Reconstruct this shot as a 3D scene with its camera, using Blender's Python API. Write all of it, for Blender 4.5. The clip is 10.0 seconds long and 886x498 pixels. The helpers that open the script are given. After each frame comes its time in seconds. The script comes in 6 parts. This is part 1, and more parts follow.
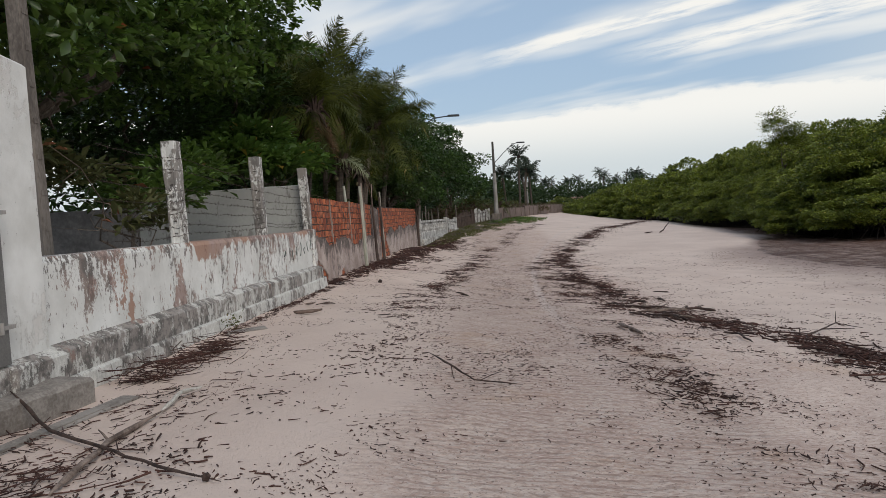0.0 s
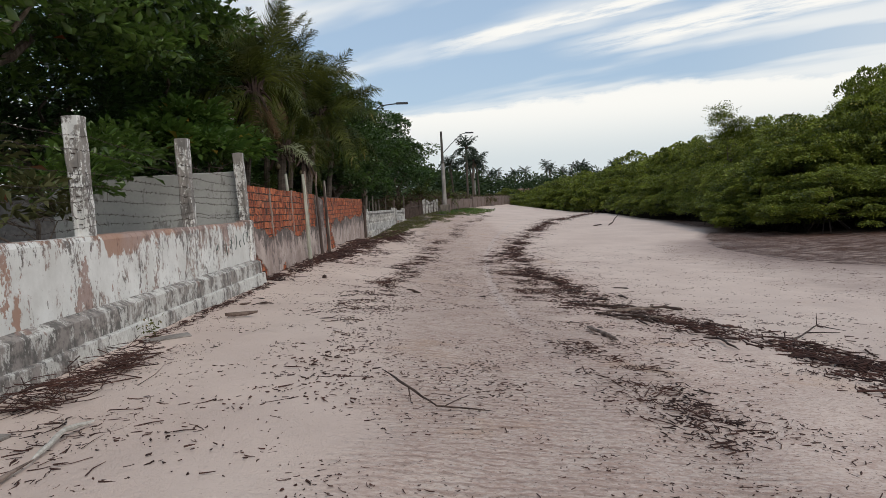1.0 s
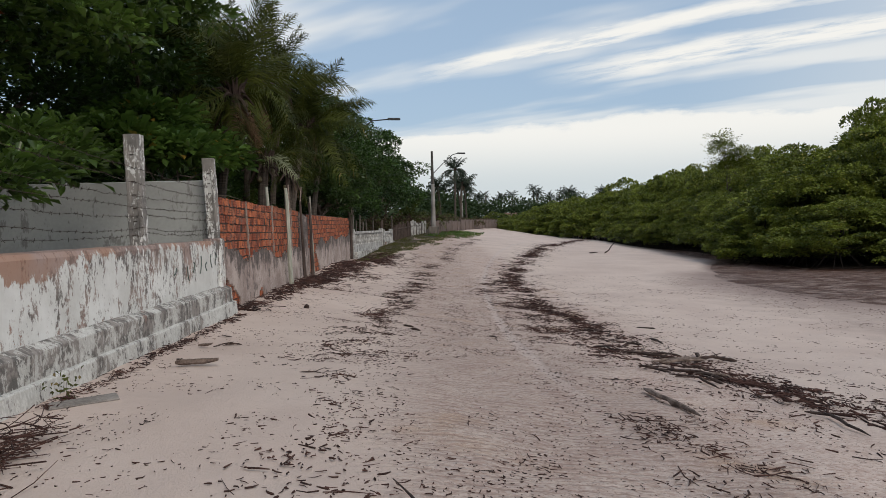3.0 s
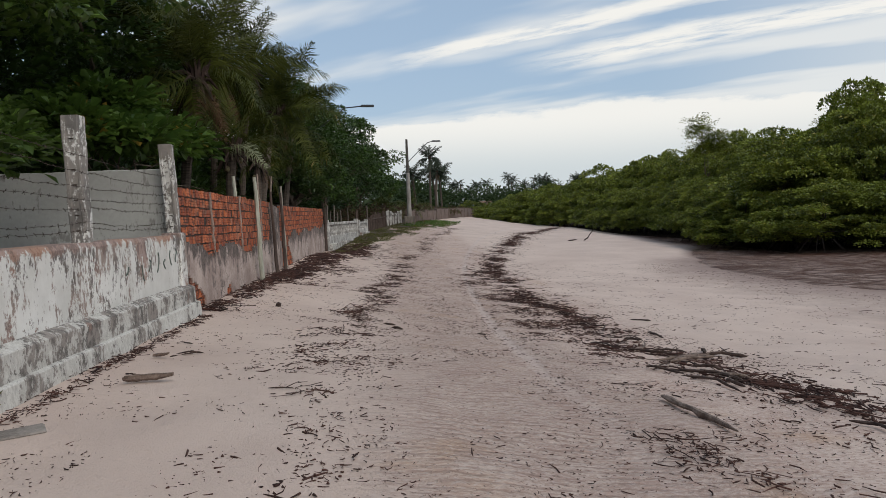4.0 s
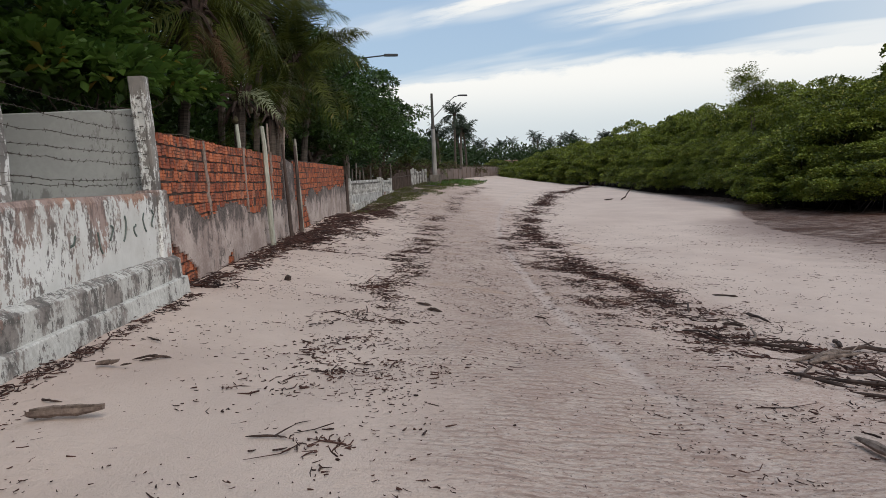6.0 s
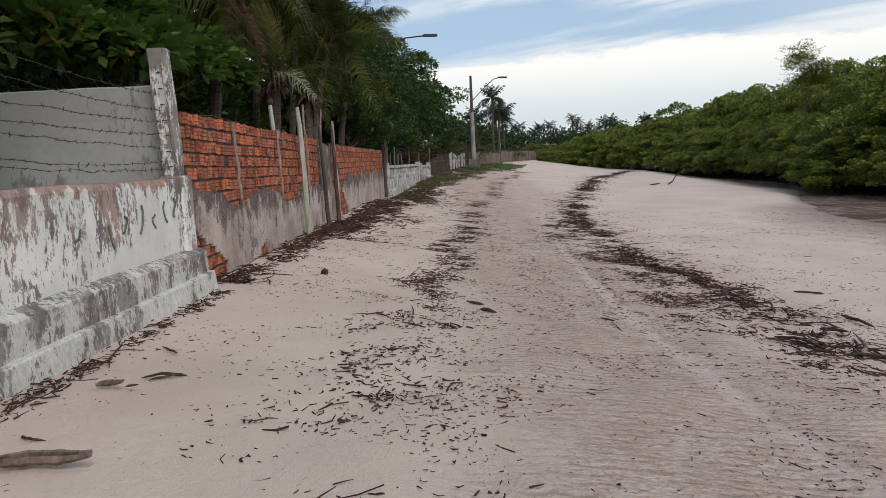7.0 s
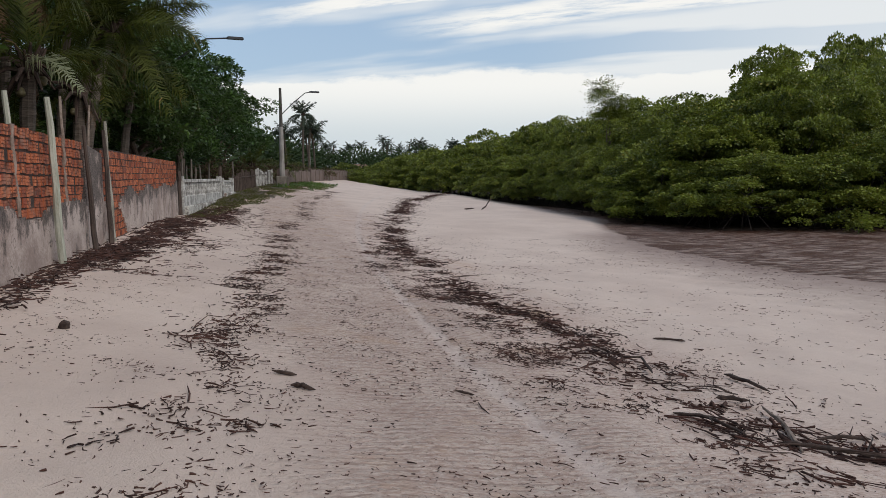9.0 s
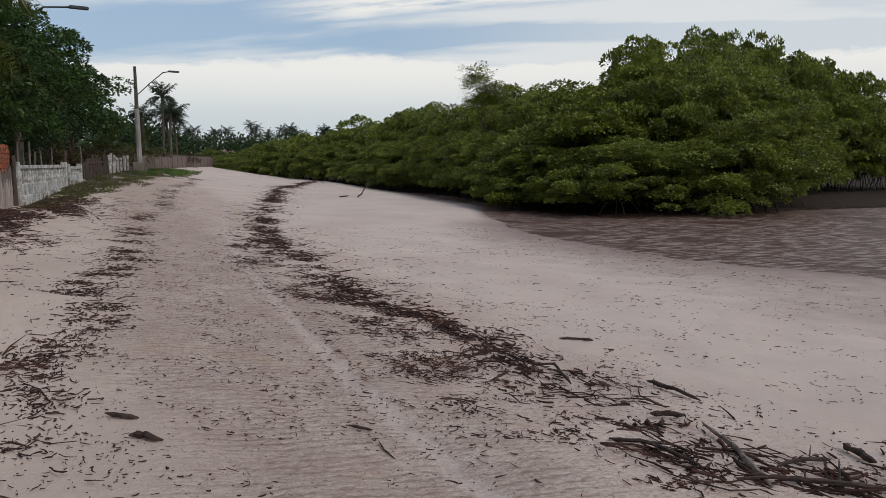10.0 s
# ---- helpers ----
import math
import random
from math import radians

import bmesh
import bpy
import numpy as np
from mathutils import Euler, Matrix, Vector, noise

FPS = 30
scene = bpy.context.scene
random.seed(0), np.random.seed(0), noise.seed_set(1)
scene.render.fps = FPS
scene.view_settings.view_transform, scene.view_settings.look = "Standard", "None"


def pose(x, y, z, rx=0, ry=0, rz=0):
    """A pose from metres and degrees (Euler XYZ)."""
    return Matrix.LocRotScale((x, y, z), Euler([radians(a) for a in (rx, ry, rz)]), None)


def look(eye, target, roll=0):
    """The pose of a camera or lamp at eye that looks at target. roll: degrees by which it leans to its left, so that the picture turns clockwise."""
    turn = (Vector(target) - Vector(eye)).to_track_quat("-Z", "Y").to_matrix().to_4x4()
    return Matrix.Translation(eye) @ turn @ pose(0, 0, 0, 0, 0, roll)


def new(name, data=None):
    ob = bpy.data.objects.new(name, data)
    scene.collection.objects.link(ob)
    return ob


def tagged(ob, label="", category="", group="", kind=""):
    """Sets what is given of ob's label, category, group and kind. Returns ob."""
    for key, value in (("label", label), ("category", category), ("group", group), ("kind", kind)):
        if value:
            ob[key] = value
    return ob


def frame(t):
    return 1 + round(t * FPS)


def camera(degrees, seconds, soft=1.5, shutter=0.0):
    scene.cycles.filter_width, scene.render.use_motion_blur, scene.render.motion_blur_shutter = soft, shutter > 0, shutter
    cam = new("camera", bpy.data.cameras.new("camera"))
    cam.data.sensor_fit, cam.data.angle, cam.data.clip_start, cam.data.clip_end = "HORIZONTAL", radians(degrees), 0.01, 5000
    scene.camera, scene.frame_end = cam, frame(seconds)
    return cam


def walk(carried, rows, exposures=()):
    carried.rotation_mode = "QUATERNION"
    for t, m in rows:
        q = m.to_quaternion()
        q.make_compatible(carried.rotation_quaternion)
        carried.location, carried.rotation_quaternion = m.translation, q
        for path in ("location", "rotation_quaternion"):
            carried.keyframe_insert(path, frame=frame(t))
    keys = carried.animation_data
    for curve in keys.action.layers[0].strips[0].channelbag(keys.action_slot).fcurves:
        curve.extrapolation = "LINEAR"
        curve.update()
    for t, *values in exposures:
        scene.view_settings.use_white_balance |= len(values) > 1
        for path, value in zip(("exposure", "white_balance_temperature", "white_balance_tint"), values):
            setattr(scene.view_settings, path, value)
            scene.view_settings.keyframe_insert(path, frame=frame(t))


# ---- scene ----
cam = camera(62.0, 10.0, soft=0.85)

PATH = [
    (0, (0.609, 0.134, 1.605), (0.488, 2.129, 1.516), -3.6),
    (0.5, (0.54, 0.7, 1.577), (0.469, 2.695, 1.456), -2.6),
    (1, (0.464, 1.303, 1.614), (0.487, 3.299, 1.492), -3.1),
    (1.5, (0.401, 1.848, 1.631), (0.39, 3.845, 1.519), -2.0),
    (2, (0.286, 2.457, 1.636), (0.331, 4.444, 1.412), -0.8),
    (2.5, (0.222, 3.041, 1.638), (0.164, 5.037, 1.535), -1.7),
    (3, (0.108, 3.595, 1.627), (0.179, 5.592, 1.563), -1.4),
    (3.2, (0.078, 3.772, 1.65), (0.226, 5.763, 1.546), -0.7),
    (4.3, (-0.025, 4.978, 1.624), (0.107, 6.971, 1.531), -2.5),
    (4.5, (-0.05, 5.224, 1.642), (0.123, 7.207, 1.446), -1.2),
    (5, (-0.016, 5.814, 1.617), (-0.031, 7.81, 1.507), -2.9),
    (5.2, (0.008, 6.04, 1.602), (0.083, 8.034, 1.473), -2.2),
    (6.3, (-0.189, 7.41, 1.53), (-0.127, 9.398, 1.322), -2.7),
    (6.5, (-0.201, 7.556, 1.52), (-0.303, 9.547, 1.366), -2.7),
    (6.7, (-0.250, 7.795, 1.493), (-0.333, 9.785, 1.316), -2.3),
    (6.8, (-0.29, 7.962, 1.512), (-0.259, 9.949, 1.282), -1.6),
    (7, (-0.312, 8.158, 1.534), (-0.34, 10.144, 1.296), -2.6),
    (7.5, (-0.327, 8.782, 1.544), (-0.349, 10.774, 1.36), -3.4),
    (8, (-0.37, 9.364, 1.521), (-0.126, 11.339, 1.324), -1.1),
    (8.5, (-0.351, 9.961, 1.516), (-0.052, 11.93, 1.336), -4.3),
    (9, (-0.26, 10.48, 1.498), (0.225, 12.41, 1.301), -0.3),
    (9.1, (-0.269, 10.608, 1.499), (0.261, 12.521, 1.252), -1.6),
    (9.2, (-0.226, 10.741, 1.505), (0.463, 12.597, 1.221), -1.3),
    (9.5, (-0.163, 11.096, 1.511), (0.643, 12.913, 1.29), -1.2),
    (10, (-0.048, 11.694, 1.459), (0.758, 13.51, 1.226), -0.2),
]
walk(cam, [(t, look(eye, aim, roll)) for t, eye, aim, roll in PATH],
     exposures=tuple((t, e, 6940 if t < 6 else 6840, 9.0) for t, e in ((0.0, -0.07), (0.5, 0.02), (1.5, -0.01), (2.5, 0.03), (3.0, -0.09), (4.5, -0.11), (5.0, 0.01), (6.5, 0.0), (7.0, 0.06), (8.0, -0.02), (8.5, -0.08), (9.0, -0.06), (9.5, -0.11), (10.0, -0.21))))

# ---- world, sun, exposure ----
SUN_EL, SUN_AZ = 44.0, 152.0   # degrees; azimuth from +y towards +x


def nd(tree, kind, **sets):
    n = tree.nodes.new(kind)
    for k, v in sets.items():
        if k in n.inputs:
            n.inputs[k].default_value = v
        else:
            setattr(n, k, v)
    return n


def mth(tree, op, a, b=None, clamp=False):
    n = tree.nodes.new("ShaderNodeMath")
    n.operation, n.use_clamp = op, clamp
    for i, v in enumerate((a, b)):
        if v is None:
            continue
        if isinstance(v, (int, float)):
            n.inputs[i].default_value = v
        else:
            tree.links.new(v, n.inputs[i])
    return n.outputs[0]


def ramp01(tree, v, lo, hi):
    """0 below lo, 1 above hi, smooth between."""
    n = tree.nodes.new("ShaderNodeMapRange")
    n.interpolation_type = "SMOOTHSTEP"
    n.inputs[1].default_value, n.inputs[2].default_value = lo, hi
    tree.links.new(v, n.inputs[0])
    return n.outputs[0]


def mixc(tree, fac, a, b):
    n = tree.nodes.new("ShaderNodeMix")
    n.data_type = "RGBA"
    for sock, v in ((n.inputs[0], fac), (n.inputs[6], a), (n.inputs[7], b)):
        if isinstance(v, (int, float)):
            sock.default_value = v
        elif isinstance(v, tuple):
            sock.default_value = (*v, 1)
        else:
            tree.links.new(v, sock)
    return n.outputs[2]


def noise_at(tree, vec, scale, detail=4.0, rough=0.55, stretch=None, offset=(0, 0, 0)):
    if stretch or offset != (0, 0, 0):
        m = tree.nodes.new("ShaderNodeMapping")
        m.inputs["Location"].default_value = offset
        m.inputs["Scale"].default_value = stretch or (1, 1, 1)
        tree.links.new(vec, m.inputs[0])
        vec = m.outputs[0]
    n = tree.nodes.new("ShaderNodeTexNoise")
    n.inputs["Scale"].default_value, n.inputs["Detail"].default_value = scale, detail
    n.inputs["Roughness"].default_value = rough
    tree.links.new(vec, n.inputs["Vector"])
    return n.outputs[0]


def make_world():
    w = bpy.data.worlds.new("overcast_sky")
    scene.world = w
    w.use_nodes = True
    t = w.node_tree
    t.nodes.clear()
    out = t.nodes.new("ShaderNodeOutputWorld")
    sky = t.nodes.new("ShaderNodeTexSky")
    sky.sky_type, sky.sun_disc = "NISHITA", False
    sky.sun_elevation, sky.sun_rotation = radians(SUN_EL), radians(SUN_AZ)
    sky.air_density, sky.dust_density = 1.0, 1.5
    tc = t.nodes.new("ShaderNodeTexCoord")
    sep = t.nodes.new("ShaderNodeSeparateXYZ")
    t.links.new(tc.outputs["Generated"], sep.inputs[0])
    x, y, z = sep.outputs
    zz = mth(t, "ADD", mth(t, "MAXIMUM", z, 0.0), 0.1)
    px, py = mth(t, "DIVIDE", x, zz), mth(t, "DIVIDE", y, zz)
    # the cirrus lies in long parallel streaks: c runs across them, s along them
    c = mth(t, "ADD", mth(t, "MULTIPLY", px, 0.59), mth(t, "MULTIPLY", py, 0.81))
    s = mth(t, "ADD", mth(t, "MULTIPLY", px, 0.81), mth(t, "MULTIPLY", py, -0.59))
    comb = t.nodes.new("ShaderNodeCombineXYZ")
    t.links.new(c, comb.inputs[0])
    t.links.new(s, comb.inputs[1])
    wob = noise_at(t, comb.outputs[0], 1.0, 5, 0.6, (2.2, 1.1, 1))
    fine = noise_at(t, comb.outputs[0], 1.0, 7, 0.65, (7.0, 2.0, 1), (3, 1, 0))
    soft = noise_at(t, comb.outputs[0], 1.0, 4, 0.5, (1.5, 0.5, 1), (9.2, 4.4, 0))
    cw = mth(t, "ADD", c, mth(t, "MULTIPLY", mth(t, "SUBTRACT", wob, 0.5), 0.32))

    def streak(at, half, edge):
        d = mth(t, "ABSOLUTE", mth(t, "SUBTRACT", cw, at))
        n = t.nodes.new("ShaderNodeMapRange")
        n.interpolation_type = "SMOOTHSTEP"
        n.inputs[1].default_value, n.inputs[2].default_value = half + edge, half
        t.links.new(d, n.inputs[0])
        return n.outputs[0]
    thin = mth(t, "MULTIPLY", streak(2.69, 0.03, 0.09), ramp01(t, s, -2.2, -1.5))
    wide = mth(t, "MULTIPLY", streak(3.10, 0.06, 0.16), ramp01(t, s, -1.6, -1.0))
    band = mth(t, "MULTIPLY", mth(t, "MAXIMUM", thin, wide), ramp01(t, fine, 0.25, 0.55))
    veil = ramp01(t, soft, 0.45, 0.66)
    east = mth(t, "MULTIPLY", ramp01(t, x, 0.30, 0.75), 0.75)
    veil = mth(t, "MAXIMUM", veil, east)
    cover = mth(t, "MAXIMUM", mth(t, "MULTIPLY", band, 0.95), mth(t, "MULTIPLY", veil, 0.7))
    # a bright bank low over the land, lumpy on its upper side
    dirn = noise_at(t, tc.outputs["Generated"], 3.4, 8, 0.62, (1, 1, 3.0))
    top = mth(t, "ADD", z, mth(t, "MULTIPLY", mth(t, "SUBTRACT", dirn, 0.5), 0.11))
    n = t.nodes.new("ShaderNodeMapRange")
    n.interpolation_type = "SMOOTHSTEP"
    n.inputs[1].default_value, n.inputs[2].default_value = 0.140, 0.122
    t.links.new(top, n.inputs[0])
    bank = n.outputs[0]
    cover = mth(t, "MAXIMUM", cover, mth(t, "MULTIPLY", bank, 0.93))
    blue = mixc(t, 0.66, sky.outputs[0], (3.25, 4.55, 6.45))
    low = ramp01(t, z, 0.045, 0.125)
    cloud = mixc(t, low, (5.3, 5.95, 6.5), (7.75, 7.85, 7.9))
    col = mixc(t, cover, blue, cloud)
    bg = t.nodes.new("ShaderNodeBackground")
    bg.inputs[1].default_value = 0.125
    t.links.new(col, bg.inputs[0])
    t.links.new(bg.outputs[0], out.inputs[0])


make_world()
sun = new("sun", bpy.data.lights.new("sun", "SUN"))
sun.data.energy, sun.data.angle, sun.data.color = 1.25, radians(25), (1.0, 0.94, 0.87)
a, e = radians(SUN_AZ), radians(SUN_EL)
sun.matrix_world = look((0, 0, 30), (-math.sin(a) * math.cos(e), -math.cos(a) * math.cos(e), 30 - math.sin(e)))

# ---- materials ----


def material(name):
    m = bpy.data.materials.new(name)
    m.use_nodes = True
    t = m.node_tree
    b = t.nodes["Principled BSDF"]
    geo = t.nodes.new("ShaderNodeNewGeometry")
    return m, t, b, geo.outputs["Position"], geo


def bump(t, b, height, strength=0.5, dist=0.02):
    n = nd(t, "ShaderNodeBump")
    n.inputs["Strength"].default_value, n.inputs["Distance"].default_value = strength, dist
    t.links.new(height, n.inputs["Height"])
    t.links.new(n.outputs[0], b.inputs["Normal"])


def setc(t, b, col):
    if isinstance(col, tuple):
        b.inputs["Base Color"].default_value = (*col, 1)
    else:
        t.links.new(col, b.inputs["Base Color"])


def rough_material(name, c1, c2, scale=6.0, grain=60.0, rough=0.9, amt=0.5, dist=0.01, stretch=None, metal=0.0):
    """Two-scale mottled surface."""
    m, t, b, pos, _ = material(name)
    big = noise_at(t, pos, scale, 5, 0.6, stretch)
    small = noise_at(t, pos, grain, 4, 0.6, stretch)
    f = mth(t, "ADD", mth(t, "MULTIPLY", big, 0.65), mth(t, "MULTIPLY", small, 0.35))
    setc(t, b, mixc(t, ramp01(t, f, 0.35, 0.65), c1, c2))
    b.inputs["Roughness"].default_value, b.inputs["Metallic"].default_value = rough, metal
    bump(t, b, f, amt, dist)
    return m


def sand_material():
    m, t, b, pos, _ = material("sand")
    sep = nd(t, "ShaderNodeSeparateXYZ")
    t.links.new(pos, sep.inputs[0])
    x, y, z = sep.outputs
    big = noise_at(t, pos, 0.35, 5, 0.6)
    mid = noise_at(t, pos, 2.3, 6, 0.65)
    grain = noise_at(t, pos, 70, 3, 0.7)
    speck = noise_at(t, pos, 34, 3, 0.65)
    base = mixc(t, ramp01(t, big, 0.3, 0.7), (0.565, 0.445, 0.388), (0.655, 0.53, 0.462))
    # coarser reddish shell grit where wheels have pressed the strip between the weed lines
    wob = mth(t, "MULTIPLY", mth(t, "SUBTRACT", big, 0.5), 2.4)
    xs = mth(t, "ADD", x, wob)
    strip = mth(t, "MULTIPLY", ramp01(t, xs, -0.6, 0.5), mth(t, "SUBTRACT", 1.0, ramp01(t, xs, 3.6, 5.0)))
    grit = mth(t, "MULTIPLY", strip, ramp01(t, mid, 0.36, 0.62))
    base = mixc(t, mth(t, "MULTIPLY", grit, 0.5), base, (0.43, 0.30, 0.255))
    ochre = mth(t, "MULTIPLY", strip, ramp01(t, noise_at(t, pos, 0.8, 4, 0.6, None, (4, 7, 0)), 0.56, 0.72))
    base = mixc(t, mth(t, "MULTIPLY", ochre, 0.55), base, (0.52, 0.33, 0.20))
    base = mixc(t, mth(t, "MULTIPLY", ramp01(t, speck, 0.58, 0.68), mth(t, "ADD", mth(t, "MULTIPLY", strip, 0.75), 0.10)), base, (0.15, 0.105, 0.09))
    # pressed grit a few centimetres across, its bumps' light and shade painted in
    crumb = noise_at(t, pos, 24, 3, 0.7, (0.8, 1.5, 1), (2, 6, 0))
    base = mixc(t, mth(t, "MULTIPLY", mth(t, "MULTIPLY", ramp01(t, crumb, 0.50, 0.58), strip), 0.6), base, (0.43, 0.295, 0.245))
    base = mixc(t, mth(t, "MULTIPLY", mth(t, "MULTIPLY", mth(t, "SUBTRACT", 1.0, ramp01(t, crumb, 0.38, 0.46)), strip), 0.6), base, (0.67, 0.56, 0.51))
    # the smooth pale line of a bicycle wheel
    yy = mth(t, "SUBTRACT", y, 12.0)
    line = mth(t, "ADD", mth(t, "MULTIPLY", mth(t, "MULTIPLY", yy, yy), 0.0025), 1.68)
    off = mth(t, "ABSOLUTE", mth(t, "ADD", mth(t, "SUBTRACT", x, line), mth(t, "MULTIPLY", mth(t, "SUBTRACT", mid, 0.5), 0.30)))
    wheel = mth(t, "SUBTRACT", 1.0, ramp01(t, off, 0.03, 0.14))
    wheel = mth(t, "MULTIPLY", wheel, mth(t, "ADD", mth(t, "MULTIPLY", ramp01(t, y, 9.0, 15.0), 0.65), 0.2))
    base = mixc(t, mth(t, "MULTIPLY", wheel, 0.48), base, (0.58, 0.495, 0.465))
    strip = mth(t, "MULTIPLY", strip, mth(t, "SUBTRACT", 1.0, wheel))
    # damp sand and mud towards the creek
    damp = ramp01(t, mth(t, "ADD", z, mth(t, "MULTIPLY", mth(t, "SUBTRACT", mid, 0.5), 0.06)), -0.97, -0.86)
    base = mixc(t, damp, (0.27, 0.195, 0.17), base)
    fringe = mth(t, "SUBTRACT", mth(t, "ADD", x, mth(t, "MULTIPLY", mth(t, "SUBTRACT", mid, 0.5), 2.2)), mth(t, "ADD", mth(t, "MULTIPLY", y, 0.17), 8.6))
    fringe = mth(t, "MULTIPLY", ramp01(t, fringe, 0.0, 2.4), mth(t, "MULTIPLY", ramp01(t, y, 34.0, 40.0), mth(t, "SUBTRACT", 1.0, ramp01(t, y, 62.0, 75.0))))
    base = mixc(t, mth(t, "MULTIPLY", fringe, 0.75), base, (0.25, 0.18, 0.155))
    yard = ramp01(t, x, -3.9, -3.3)
    far = ramp01(t, y, 40.0, 60.0)
    base = mixc(t, mth(t, "MAXIMUM", yard, far), (0.12, 0.085, 0.06), base)
    # tread ripples across the strip: dark grit and painted-in shade in their troughs
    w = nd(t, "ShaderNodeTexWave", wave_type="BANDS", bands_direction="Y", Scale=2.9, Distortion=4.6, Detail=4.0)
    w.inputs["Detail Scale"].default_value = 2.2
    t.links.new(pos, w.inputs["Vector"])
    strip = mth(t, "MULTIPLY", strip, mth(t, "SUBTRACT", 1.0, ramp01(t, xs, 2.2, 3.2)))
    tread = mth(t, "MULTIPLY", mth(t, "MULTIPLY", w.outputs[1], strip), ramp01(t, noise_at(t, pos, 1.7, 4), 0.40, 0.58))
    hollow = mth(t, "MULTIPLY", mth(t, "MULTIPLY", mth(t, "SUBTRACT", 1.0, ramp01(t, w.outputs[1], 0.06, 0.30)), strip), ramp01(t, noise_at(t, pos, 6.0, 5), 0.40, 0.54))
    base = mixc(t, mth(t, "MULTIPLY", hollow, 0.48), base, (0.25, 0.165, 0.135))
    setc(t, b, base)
    t.links.new(mth(t, "ADD", mth(t, "MULTIPLY", damp, 0.30), 0.65), b.inputs["Roughness"])
    b.inputs["Specular IOR Level"].default_value = 0.12
    # footmarks and grains
    h = mth(t, "ADD", mth(t, "MULTIPLY", tread, 0.30), mth(t, "ADD", mth(t, "ADD", mth(t, "MULTIPLY", mid, 1.1), mth(t, "MULTIPLY", grain, 0.34)), mth(t, "MULTIPLY", noise_at(t, pos, 22, 4, 0.75, (0.8, 1.3, 1)), mth(t, "ADD", mth(t, "MULTIPLY", strip, 1.0), 0.09))))
    bump(t, b, h, 0.8, 0.042)
    return m


def water_material():
    m, t, b, pos, _ = material("muddy_water")
    n1 = noise_at(t, pos, 1.0, 4, 0.6, (0.55, 3.2, 1))
    n2 = noise_at(t, pos, 1.0, 5, 0.65, (2.2, 7.0, 1))
    # pale streaks: foam flecks and ripple glints painted into the colour
    foam_glint = mth(t, "MULTIPLY", ramp01(t, noise_at(t, pos, 1.0, 6, 0.7, (1.1, 6.5, 1), (5, 2, 0)), 0.50, 0.55), ramp01(t, noise_at(t, pos, 0.35, 2), 0.30, 0.46))
    setc(t, b, mixc(t, mth(t, "MULTIPLY", foam_glint, 0.8), mixc(t, n1, (0.055, 0.026, 0.020), (0.130, 0.066, 0.049)), (0.42, 0.32, 0.28)))
    b.inputs["Roughness"].default_value = 0.38
    b.inputs["IOR"].default_value = 1.33
    b.inputs["Specular IOR Level"].default_value = 0.16
    bump(t, b, mth(t, "ADD", n1, mth(t, "MULTIPLY", n2, 0.7)), 1.0, 0.16)
    return m


